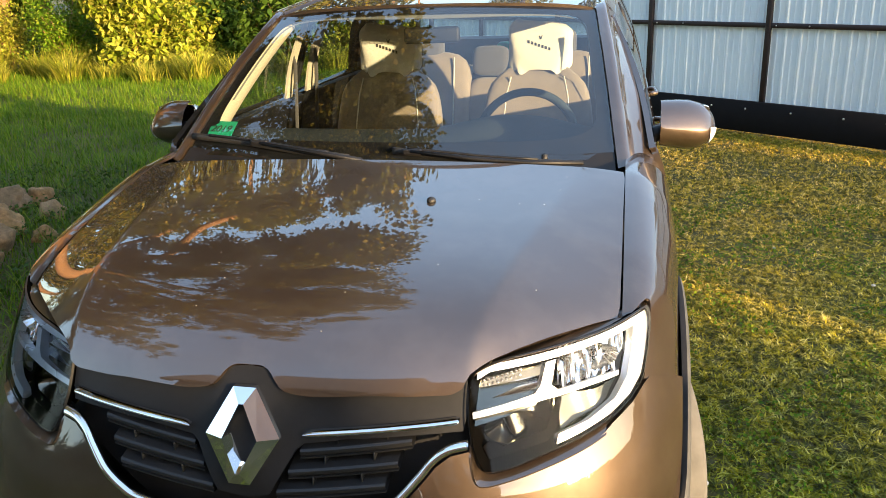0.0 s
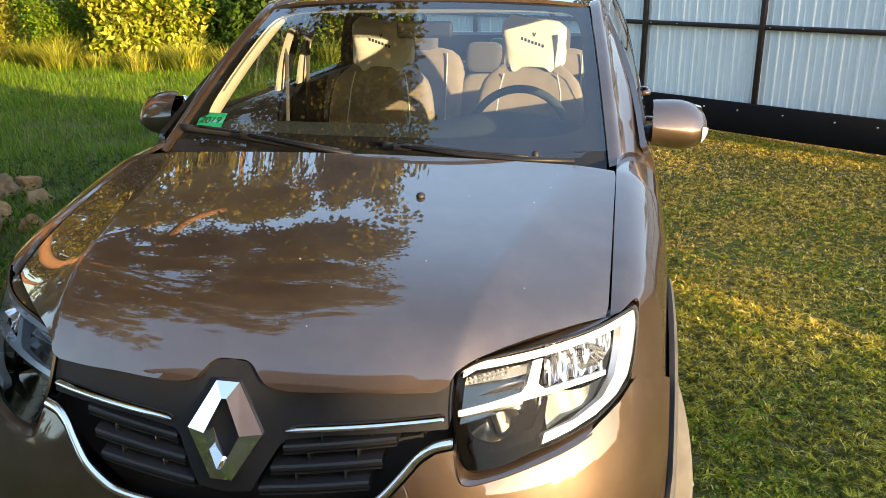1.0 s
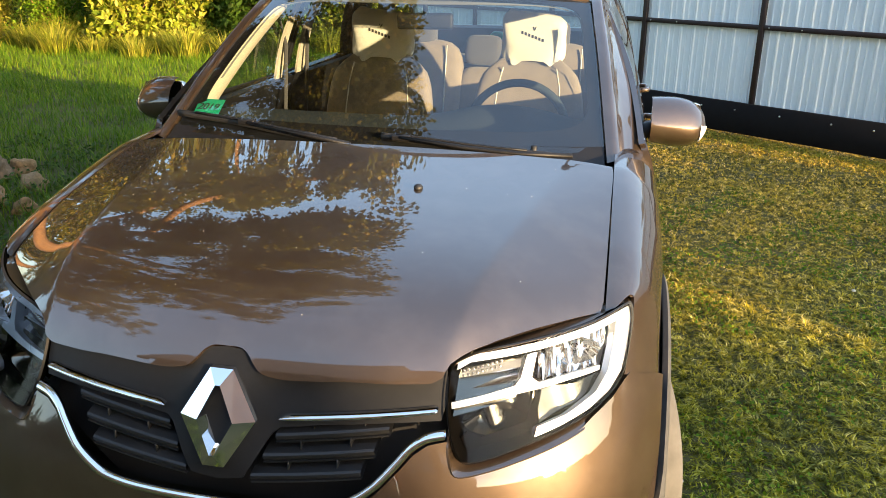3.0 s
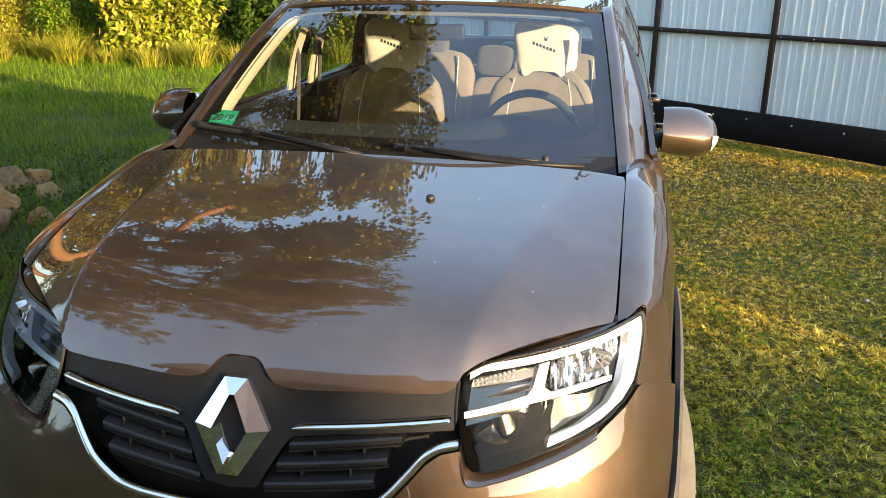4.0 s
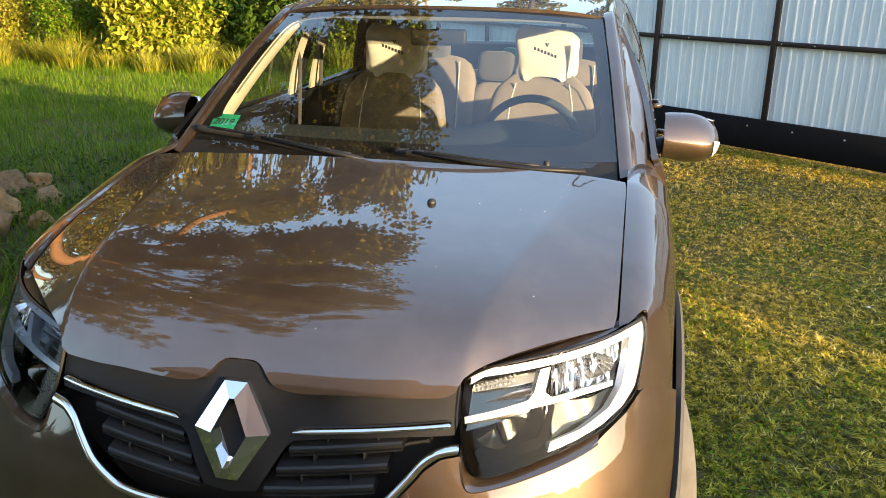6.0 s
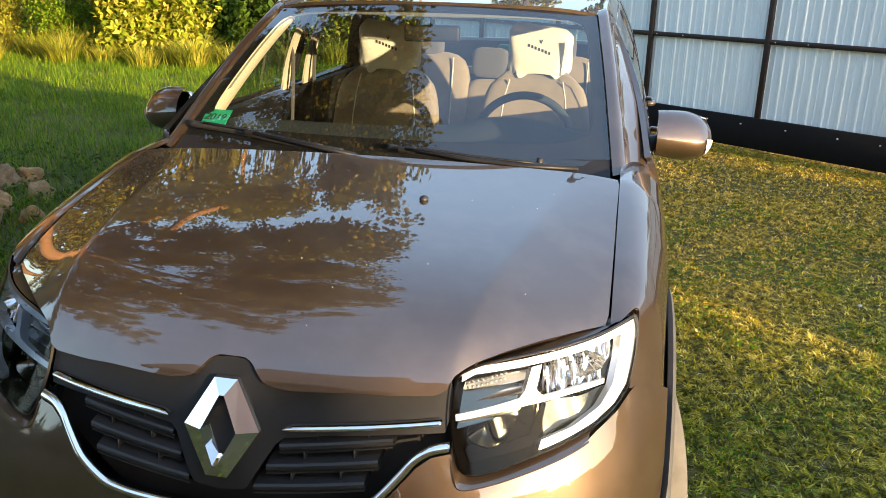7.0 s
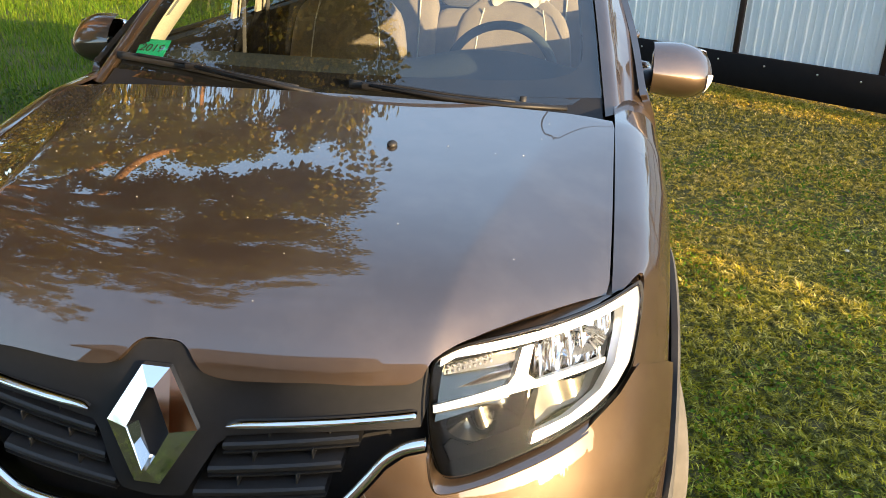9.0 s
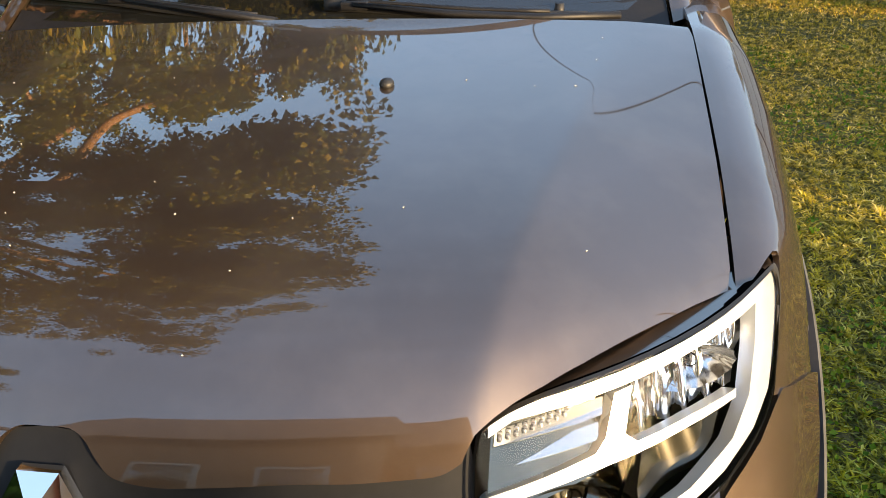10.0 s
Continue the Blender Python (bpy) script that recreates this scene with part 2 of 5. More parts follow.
def spline(xs, ys, x):
    """Cubic through the knots, straight on beyond both ends."""
    n = len(xs)
    if x <= xs[0]:
        return ys[0] + (ys[1] - ys[0]) / (xs[1] - xs[0]) * (x - xs[0])
    if x >= xs[-1]:
        return ys[-1] + (ys[-1] - ys[-2]) / (xs[-1] - xs[-2]) * (x - xs[-1])
    i = next(k for k in range(n - 1) if x <= xs[k + 1])

    def tan(j):
        a, b = max(j - 1, 0), min(j + 1, n - 1)
        return (ys[b] - ys[a]) / (xs[b] - xs[a])
    h = xs[i + 1] - xs[i]
    t = (x - xs[i]) / h
    return ((2 * t**3 - 3 * t**2 + 1) * ys[i] + (t**3 - 2 * t**2 + t) * tan(i) * h
            + (-2 * t**3 + 3 * t**2) * ys[i + 1] + (t**3 - t**2) * tan(i + 1) * h)


def rounded(points, steps=6, closed=True, tight=0.5):
    """A smooth outline through corner points."""
    out, n = [], len(points)
    for i in range(n if closed else n - 1):
        p = [Vector(points[k % n]) if closed else Vector(points[min(max(k, 0), n - 1)]) for k in (i - 1, i, i + 1, i + 2)]
        for s in range(steps):
            t = s / steps
            a, b = tight * (p[2] - p[0]), tight * (p[3] - p[1])
            out.append((2 * t**3 - 3 * t**2 + 1) * p[1] + (t**3 - 2 * t**2 + t) * a + (-2 * t**3 + 3 * t**2) * p[2] + (t**3 - t**2) * b)
    if not closed:
        out.append(Vector(points[-1]))
    return out


def sheet(outline, fn, step=0.03, thick=0.0, lift=0.0):
    """A panel whose outline is given in two coordinates and bent onto the surface fn(u, v)."""
    bm = bmesh.new()
    bm.faces.new([bm.verts.new((p[0], p[1], 0)) for p in outline])
    us, vs = [p[0] for p in outline], [p[1] for p in outline]
    for lo, hi, axis in ((min(us), max(us), 0), (min(vs), max(vs), 1)):
        k = math.floor(lo / step) + 1
        while k * step < hi - 1e-5:
            co, no = [0, 0, 0], [0, 0, 0]
            co[axis], no[axis] = k * step, 1
            bmesh.ops.bisect_plane(bm, geom=bm.verts[:] + bm.edges[:] + bm.faces[:], dist=1e-5, plane_co=co, plane_no=no)
            k += 1
    bmesh.ops.remove_doubles(bm, verts=bm.verts, dist=1e-5)
    e = 1e-4
    shift = {}
    for v in bm.verts:
        u, w = v.co.x, v.co.y
        p = Vector(fn(u, w))
        n = (Vector(fn(u + e, w)) - p).cross(Vector(fn(u, w + e)) - p).normalized()
        v.co = p + n * lift
        shift[v] = n
    if thick:
        solid(bm, -thick, shift)
    return bm


def solid(bm, depth, shift):
    """Give an open sheet a back and side walls, depth along each vertex's own direction."""
    faces = bm.faces[:]
    rim = [e for e in bm.edges if len(e.link_faces) == 1]
    loops = [(l.vert, l.link_loop_next.vert) for e in rim for l in e.link_loops]
    twin = {v: bm.verts.new(v.co + shift[v] * depth) for v in bm.verts[:]}
    for f in faces:
        bm.faces.new([twin[v] for v in reversed(f.verts)])
    wall = {}
    for a, b in loops:
        for v in (a, b):
            if v not in wall:
                wall[v] = (bm.verts.new(v.co), bm.verts.new(twin[v].co))
        bm.faces.new((wall[b][0], wall[a][0], wall[a][1], wall[b][1]))


def loft(fn, us, vs, closed_u=False, closed_v=False):
    """A grid mesh of fn(u, v)."""
    bm = bmesh.new()
    g = [[bm.verts.new(fn(u, v)) for v in vs] for u in us]
    nu, nv = len(us), len(vs)
    for i in range(nu if closed_u else nu - 1):
        for j in range(nv if closed_v else nv - 1):
            q = [g[i][j], g[(i + 1) % nu][j], g[(i + 1) % nu][(j + 1) % nv], g[i][(j + 1) % nv]]
            bm.faces.new(q)
    return bm


def thicken(bm, depth):
    bm.normal_update()
    solid(bm, depth, {v: v.normal.copy() for v in bm.verts})
    return bm


def tube(path, radius, sides=8, flat=1.0, caps=True):
    """A rod along a path; radius may be a number or one for each point."""
    bm = bmesh.new()
    path = [Vector(p) for p in path]
    rings = []
    for i, p in enumerate(path):
        way = (path[min(i + 1, len(path) - 1)] - path[max(i - 1, 0)]).normalized()
        side = way.cross(Vector((0, 0, 1)))
        side = side.normalized() if side.length > 1e-3 else Vector((1, 0, 0))
        up = side.cross(way)
        r = radius[i] if isinstance(radius, (list, tuple)) else radius
        rings.append([bm.verts.new(p + side * math.cos(a) * r + up * math.sin(a) * r * flat)
                      for a in (2 * math.pi * k / sides for k in range(sides))])
    for a, b in zip(rings, rings[1:]):
        for k in range(sides):
            bm.faces.new((a[k], a[(k + 1) % sides], b[(k + 1) % sides], b[k]))
    if caps:
        bm.faces.new(list(reversed(rings[0])))
        bm.faces.new(rings[-1])
    return bm


def block(size, bevel=0.01, segs=2, at=(0, 0, 0), turn=None):
    """A box with rounded edges."""
    bm = bmesh.new()
    bmesh.ops.create_cube(bm, size=1)
    for v in bm.verts:
        v.co = Vector((v.co.x * size[0], v.co.y * size[1], v.co.z * size[2]))
    if bevel:
        bmesh.ops.bevel(bm, geom=bm.edges[:], offset=bevel, segments=segs, affect="EDGES", profile=0.6)
    m = Matrix.Translation(at) @ (turn or Matrix())
    bmesh.ops.transform(bm, matrix=m, verts=bm.verts)
    return bm


def mirrored(bm):
    """A copy of a bmesh on the car's other side."""
    b2 = bm.copy()
    for v in b2.verts:
        v.co.x = -v.co.x
    bmesh.ops.reverse_faces(b2, faces=b2.faces)
    return b2


def both(name, bm, mat, parent, label="", smooth=True):
    """The same part on both sides of the car."""
    parents = parent if isinstance(parent, (list, tuple)) else (parent, parent)
    other = mirrored(bm)
    return part(name, bm, mat, parents[0], label, smooth), part(name, other, mat, parents[1], label, smooth)


def join(*bms):
    out = bmesh.new()
    for b in bms:
        me = bpy.data.meshes.new("join")
        b.to_mesh(me)
        b.free()
        out.from_mesh(me)
        bpy.data.meshes.remove(me)
    return out


# ---- the car: x to its left side, y rearward from the nose, z up ----
car = tagged(new("car"), "brown metallic compact car with chrome grille parked on the lawn", "car")


def front_y(x, z):
    """The nose: bowed in plan and leaning back."""
    t = z - 0.77
    if t < -0.1:
        t = -0.1 - 0.08 * math.tanh((-0.1 - t) / 0.12)
        if z < 0.45:
            t += 0.5 * (0.45 - z) ** 1.5
    x = abs(x)
    return 0.045 + 0.27 * x * x + 0.62 * x**6 + (0.40 + 0.6 * x * x) * t


def nose(x, z):
    return (x, front_y(x, z), z)


def bumper_skin(x, z):
    """The nose, drawn in a little where it meets the wheel arch."""
    return (x, front_y(abs(x) + 0.013 * min(1.0, max(0.0, (abs(x) - 0.78) / 0.06)), z), z)


def crease_x(y):
    return 0.425 + 0.2 * (y - 0.1)


def hood_z(x, y):
    """Bonnet height: a rolled lip, a flat middle that lifts at the rear edge, and two creases from which the flanks fall."""
    x = abs(x)
    bow = (0.27 * x * x + 0.62 * x**6) * max(0.0, 1 - max(0.0, y - 0.1) / 0.5)
    yy = y - 0.85 * bow
    mid = 0.9864 + 0.11 * yy - 0.011 * math.exp(-(yy - 0.056) / 0.025) - 0.15 * math.exp(-(yy - 0.056) / 0.10) + 0.1 * max(0.0, yy - 0.75) ** 3
    edge = 1.0286 + 0.0728 * yy - 0.0579 * math.exp(-(yy - 0.075) / 0.025) - 0.1349 * math.exp(-(yy - 0.075) / 0.28)
    d = x - crease_x(y)
    mid += (edge - mid) * min(1.0, max(0.0, d / (0.715 - crease_x(y))))
    fall = 0.335 - 0.305 * min(1, max(0, (y - 0.3) / 0.7)) ** 1.35
    fall *= 1 - 0.4 * max(0, 0.25 - y) / 0.25
    # the edge above the headlight rolls over
    e = 0.75 * (y - 0.147 - 0.88 * (x - 0.44))
    roll = 0.0085 * (1 - math.exp(-max(0.0, e) / 0.030)) * max(0.0, 1 - max(0.0, e) / 0.30) ** 2 * min(1.0, max(0.0, (x - 0.40) / 0.12))
    return mid - 0.02 * (x / 0.7) ** 2 - fall * 0.5 * (d + math.sqrt(d * d + 0.000015)) + roll


def bonnet(x, y):
    return (x, y, hood_z(x, y))


lip = rounded([(0.0, 0.094), (0.028, 0.0935), (0.046, 0.087), (0.060, 0.077), (0.080, 0.0685), (0.122, 0.067), (0.167, 0.0705), (0.211, 0.0755), (0.266, 0.083), (0.319, 0.0905), (0.372, 0.101), (0.404, 0.1085), (0.424, 0.118)], 4, False)
half = [(v.x, v.y) for v in lip] + [
        (0.436, 0.136), (0.453, 0.151), (0.472, 0.167), (0.501, 0.190), (0.541, 0.226), (0.581, 0.266), (0.623, 0.308), (0.667, 0.352), (0.7095, 0.392),
        (0.7145, 0.42), (0.7155, 0.55), (0.7165, 0.80), (0.7185, 0.97), (0.714, 1.012), (0.66, 1.016), (0.3, 1.010), (0.0, 1.008)]
outline = half + [(-x, y) for x, y in half[-2:0:-1]]
part("bonnet", sheet(outline, bonnet, 0.01, 0.012), PAINT, car)


# dark panel above the grille, with a raised bed for the badge
def grille_bed(x, z):
    g = math.exp(-((x / 0.085) ** 4)) * math.exp(-(((z - 0.765) / 0.11) ** 4))
    return (x, front_y(x, z) + 0.010 - 0.016 * g, z)


half = [(0.0, 0.888), (0.042, 0.884), (0.060, 0.870), (0.09, 0.860), (0.2, 0.856), (0.3, 0.858), (0.40, 0.864), (0.426, 0.864), (0.432, 0.84),
        (0.432, 0.80), (0.425, 0.772), (0.33, 0.768), (0.20, 0.760), (0.118, 0.750), (0.104, 0.738), (0.075, 0.69), (0.054, 0.655), (0.0, 0.648)]
part("grille_panel", sheet(half + [(-x, z) for x, z in half[-2:0:-1]], grille_bed, 0.018, 0.014), DARK, car, "smooth dark grey panel above the grille")
part("grille_recess", sheet([(0.44, 0.79), (-0.44, 0.79), (-0.44, 0.70), (-0.25, 0.575), (0.25, 0.575), (0.44, 0.70)][::-1],
     lambda x, z: (x, front_y(x, z) + 0.075, z), 0.05, 0.01), BLACK, car, "black recess behind the grille")

# chrome strips under the panel


def strip(x, a):
    """Half-round strip, tapering to its inner end."""
    mid = 0.772 + 0.0725 * (x - 0.121)
    r = min(0.0062, 0.001 + (x - 0.119) * 0.35, 0.002 + (0.419 - x) * 0.9)
    z = mid + r * math.cos(a)
    return (x, front_y(x, z) + 0.006 - 0.0125 * math.sin(a), z)


both("chrome_strip", loft(strip, [0.120, 0.124, 0.13, 0.14] + [0.16 + 0.02 * k for k in range(13)] + [0.412, 0.416, 0.4185], [math.pi * k / 8 for k in range(9)]), CHROME, car, "thin bright chrome strip")

# slats, three rows a side, each with a lip, a groove and two webs
for row, (x0, z0, x1) in enumerate(((0.112, 0.735, 0.330), (0.090, 0.697, 0.306), (0.068, 0.659, 0.284))):
    n = 9
    path = [(x0 + (x1 - x0) * k / n, z0 + 0.105 * (x1 - x0) * k / n) for k in range(n + 1)]
    sec = [(0.020, 0.008), (0.004, 0.004), (0.0, 0.0), (0.0, -0.006), (0.005, -0.007), (0.005, -0.011), (0.0, -0.012), (0.001, -0.016), (0.012, -0.018), (0.058, 0.0), (0.058, 0.014)]
    bm = loft(lambda p, s: (p[0], front_y(p[0], p[1]) + 0.008 + s[0], p[1] + s[1]), path, sec, closed_v=True)
    slat_l, slat_r = both("slat", bm, SLAT, car, "", False)
    for k in (3, 7):
        x, z = path[k]
        rib = block((0.003, 0.034, 0.024), 0.0008, 1, (x, front_y(x, z) + 0.036, z + 0.012))
        both("web", rib, SLAT, (slat_l, slat_r))

# chrome frame round the grille and the dark lip under it
run = [(0.436, 0.754), (0.402, 0.748), (0.374, 0.731), (0.352, 0.706), (0.312, 0.664), (0.272, 0.637), (0.235, 0.622), (0.16, 0.613), (0.0, 0.610)]
run = rounded(run + [(-x, z) for x, z in run[-2::-1]], 5, False)
ring = [(0.010 * math.cos(a), 0.0085 * math.sin(a)) for a in (k * math.pi / 6 for k in range(12))]


def frame_band(i, r):
    p = run[i]
    way = (run[min(i + 1, len(run) - 1)] - run[max(i - 1, 0)]).normalized()
    q = p + Vector((-way.y, way.x)) * r[1]
    return (q.x, front_y(q.x, q.y) - 0.002 + r[0], q.y)


part("chrome_frame", loft(frame_band, range(len(run)), ring, closed_v=True), CHROME, car, "curved chrome frame under the grille")

# diamond badge: two bevelled sides round an open lozenge
outer = [(-0.024, 0.857), (0.024, 0.857), (0.078, 0.768), (0.022, 0.682), (-0.022, 0.682), (-0.078, 0.768)]
crest = [(-0.005, 0.832), (0.005, 0.832), (0.037, 0.768), (0.004, 0.707), (-0.004, 0.707), (-0.037, 0.768)]
hole = [(-0.002, 0.818), (0.002, 0.818), (0.026, 0.768), (0.002, 0.720), (-0.002, 0.720), (-0.026, 0.768)]
bm = bmesh.new()
rings = []
for pts, lift in ((outer, 0.0), (outer, 0.011), (crest, 0.025), (hole, -0.002), (hole, -0.005)):
    rings.append([bm.verts.new((x, front_y(x, z) - 0.004 - lift, z)) for x, z in pts])
for a, b in zip(rings, rings[1:]):
    for k in range(6):
        bm.faces.new((a[k], b[k], b[(k + 1) % 6], a[(k + 1) % 6]))
bmesh.ops.recalc_face_normals(bm, faces=bm.faces)
part("badge", bm, CHROME, car, "open diamond-shaped chrome badge", smooth=False)
bm = sheet([(x * 0.95, 0.768 + (z - 0.768) * 0.95) for x, z in hole][::-1], lambda x, z: (x, front_y(x, z) - 0.001, z), 0.02, 0.004)
part("badge_core", bm, BLACK, car)

# bumper skin below the headlights and the chrome frame
half = [(0.0, 0.598), (0.16, 0.600), (0.235, 0.608), (0.275, 0.622), (0.317, 0.650), (0.357, 0.692), (0.380, 0.718), (0.406, 0.735), (0.440, 0.741),
        (0.444, 0.730), (0.450, 0.700), (0.460, 0.684), (0.476, 0.680), (0.553, 0.694), (0.640, 0.711), (0.690, 0.729), (0.706, 0.740), (0.746, 0.760), (0.768, 0.780), (0.780, 0.787),
        (0.82, 0.7585), (0.842, 0.742), (0.858, 0.727), (0.860, 0.60), (0.858, 0.45), (0.845, 0.38), (0.60, 0.36), (0.3, 0.42), (0.0, 0.42)]
part("bumper", sheet(half[::-1] + [(-x, z) for x, z in half[1:-1]], bumper_skin, 0.025, 0.012, 0.002), PAINT, car)
half = [(0.0, 0.425), (0.3, 0.425), (0.60, 0.365), (0.85, 0.385), (0.84, 0.26), (0.6, 0.21), (0.0, 0.20)]
part("lower_valance", sheet(half[::-1] + [(-x, z) for x, z in half[1:-1]], nose, 0.06, 0.012, 0.002), CLADDING, car, "dark grey plastic lower valance")

# headlights
lens_half = [(0.437, 0.862), (0.436, 0.80), (0.446, 0.752), (0.462, 0.716), (0.480, 0.704), (0.52, 0.708), (0.58, 0.722), (0.651, 0.737), (0.703, 0.750), (0.742, 0.769),
             (0.765, 0.792), (0.774, 0.83), (0.779, 0.88), (0.772, 0.908), (0.758, 0.913), (0.70, 0.906), (0.58, 0.899), (0.50, 0.892), (0.455, 0.880)]
lens_line = rounded(lens_half, 4)
centre = Vector((0.60, 0.81))


def scaled(points, k):
    return [centre + (Vector(p) - centre) * k for p in points]


lamp_l = new("headlight"); lamp_l.parent = car
lamp_r = new("headlight"); lamp_r.parent = car
tagged(lamp_l, "clear headlight with chrome reflectors and white light bars")
tagged(lamp_r, "clear headlight with chrome reflectors and white light bars")
lamps = (lamp_l, lamp_r)
both("lens", sheet(lens_line, nose, 0.03, 0.0, 0.004), CLEAR, lamps)


def lamp_bowl(k, s):
    """Housing: runs back from the rim and narrows to a black bottom."""
    p = centre + (lens_line[k] - centre) * (1.0 - 0.265 * s * s)
    return (p.x, front_y(p.x, p.y) + 0.002 + 0.085 * s, p.y)


bm = loft(lamp_bowl, range(len(lens_line)), [0, 0.25, 0.6, 1.0], closed_u=True)
both("housing", bm, LAMP_BLACK, lamps, "black lamp housing")
both("housing_back", sheet(scaled(lens_line, 0.78), lambda x, z: (x, front_y(x, z) + 0.086, z), 0.05, 0.004), LAMP_BLACK, lamps)


def rim(k, s):
    p = centre + (lens_line[k] - centre) * (1.0 + 0.016 * s)
    return (p.x, front_y(p.x, p.y) - 0.004 + 0.006 * s, p.y)


both("seal", loft(rim, range(len(lens_line)), [-0.12, 0.2, 1.0], closed_u=True), RUBBER, lamps, "black rubber seal round the lens")


def inner(depth):
    return lambda x, z: (x, front_y(x, z) + depth, z)


bars = {
    "light_bar": [(0.446, 0.870), (0.47, 0.883), (0.58, 0.890), (0.70, 0.898), (0.752, 0.904), (0.752, 0.889), (0.70, 0.884), (0.58, 0.877), (0.47, 0.870), (0.446, 0.858)],
    "cross_bar": [(0.441, 0.803), (0.50, 0.812), (0.556, 0.822), (0.566, 0.834), (0.574, 0.872), (0.592, 0.874), (0.586, 0.832), (0.60, 0.821), (0.66, 0.824), (0.716, 0.822), (0.716, 0.814), (0.655, 0.814), (0.572, 0.809), (0.50, 0.800), (0.443, 0.792)],
    "side_bar": [(0.744, 0.903), (0.771, 0.906), (0.776, 0.88), (0.771, 0.83), (0.762, 0.796), (0.740, 0.772), (0.702, 0.754), (0.651, 0.741), (0.602, 0.731), (0.605, 0.747), (0.66, 0.757), (0.712, 0.778), (0.734, 0.806), (0.742, 0.85)],
}
for name, pts in bars.items():
    both(name, sheet(pts[::-1], inner(0.008), 0.025, 0.020), GUIDE, lamps, "bright white light guide")


def bowl(cx, cz, rx, rz, depth, ribs, front=0.03):
    def fn(a, s):
        wob = 1 + 0.03 * math.cos(a * ribs) * s
        x, z = cx + rx * s * wob * math.cos(a), cz + rz * s * wob * math.sin(a)
        return (x, front_y(cx, cz) + (0.2 + 1.1 * (cx - 0.4)) * (x - cx) * 0.9 + front + depth * (1 - s * s), z)
    n = 48
    return loft(fn, [2 * math.pi * k / n for k in range(n)], [0.04, 0.2, 0.4, 0.6, 0.8, 1.0], closed_u=True)


both("beam_reflector", bowl(0.662, 0.853, 0.052, 0.030, 0.035, 14, 0.032), REFLECTOR, lamps, "ribbed mirror reflector")
both("beam_reflector", bowl(0.530, 0.760, 0.066, 0.036, 0.050, 0, 0.030), LAWN_TINTED, lamps, "mirror reflector")
for k in range(9):
    z = 0.8475 + 0.0015 * k
    both("marker_bead", block((0.006, 0.006, 0.006), 0.002, 2, (0.456 + 0.0085 * k, front_y(0.456 + 0.0085 * k, z) + 0.030, z)), SILVER, lamps)
for k in range(2):
    z = 0.818 + 0.022 * k
    fin = loft(lambda x, s: (x, front_y(x, z) + 0.030 + 0.018 * s, z + 0.10 * (x - 0.5) + 0.010 * s), [0.45, 0.48, 0.51, 0.54, 0.562], [0.0, 0.5, 1.0])
    both("indicator_reflector", thicken(fin, -0.002), REFLECTOR, lamps)
both("mask", sheet([(0.462, 0.735), (0.475, 0.714), (0.585, 0.732), (0.600, 0.752), (0.606, 0.80), (0.598, 0.802), (0.580, 0.752), (0.50, 0.734), (0.474, 0.745)][::-1], inner(0.026), 0.03, 0.006), LAMP_BLACK, lamps)


def fluted(depth, amp, turns):
    return lambda x, z: (x, front_y(x, z) + depth + amp * math.sin((x + 0.25 * (z - 0.85)) * turns) + 0.6 * amp * math.sin(x * turns * 1.63 + 1.0 + 14 * z), z)


def leaning(depth, lean, mid, wave=0.0):
    """A plain reflector that leans back (or forward) about a height."""
    return lambda x, z: (x, front_y(x, z) + depth + lean * (z - mid) + wave * math.sin(x * 75 + 30 * z), z)


both("reflector_panel", sheet([(0.594, 0.806), (0.716, 0.806), (0.744, 0.889), (0.592, 0.880)], fluted(0.058, 0.010, 240), 0.004, 0.002), REFLECTOR, lamps, "fluted mirror reflector")
both("reflector_panel", sheet([(0.446, 0.778), (0.558, 0.797), (0.578, 0.876), (0.446, 0.868)], leaning(0.044, 0.55, 0.838), 0.01, 0.002), LAWN_TINTED, lamps, "ribbed mirror reflector")
both("reflector_panel", sheet([(0.606, 0.737), (0.70, 0.758), (0.728, 0.794), (0.598, 0.794)], leaning(0.046, -0.10, 0.785, 0.006), 0.006, 0.002), LAWN_TINTED, lamps, "mirror reflector tinted for the lawn it reflects")
both("reflector_panel", sheet([(0.450, 0.745), (0.475, 0.722), (0.590, 0.742), (0.600, 0.806), (0.442, 0.797)], leaning(0.064, -0.15, 0.765, 0.010), 0.008, 0.002), LAWN_TINTED, lamps, "mirror reflector")
for cx, cz in ((0.662, 0.853), (0.535, 0.762)):
    bm = bmesh.new()
    bmesh.ops.create_uvsphere(bm, u_segments=12, v_segments=8, radius=0.009)
    bmesh.ops.transform(bm, matrix=Matrix.Translation((cx, front_y(cx, cz) + 0.05, cz)), verts=bm.verts)
    both("bulb", bm, CLEAR, lamps)

# painted edge behind the lens, under the bonnet and the wing
top = [p for p in lens_line if p.y > 0.865]
top.sort(key=lambda p: math.atan2(p.y - 0.60, p.x - 0.60))


def brow(k, s):
    p = top[k]
    way = (p - Vector((0.62, 0.70))).normalized()
    q = p + way * (0.002 * s) - Vector((0, 0.006 * s))
    return (q.x, front_y(p.x, p.y) + 0.070 * s, q.y)


bm = loft(brow, range(len(top)), [0, 0.3, 0.65, 1.0])
bmesh.ops.recalc_face_normals(bm, faces=bm.faces)
both("lamp_brow", thicken(bm, -0.003), PAINT, car)

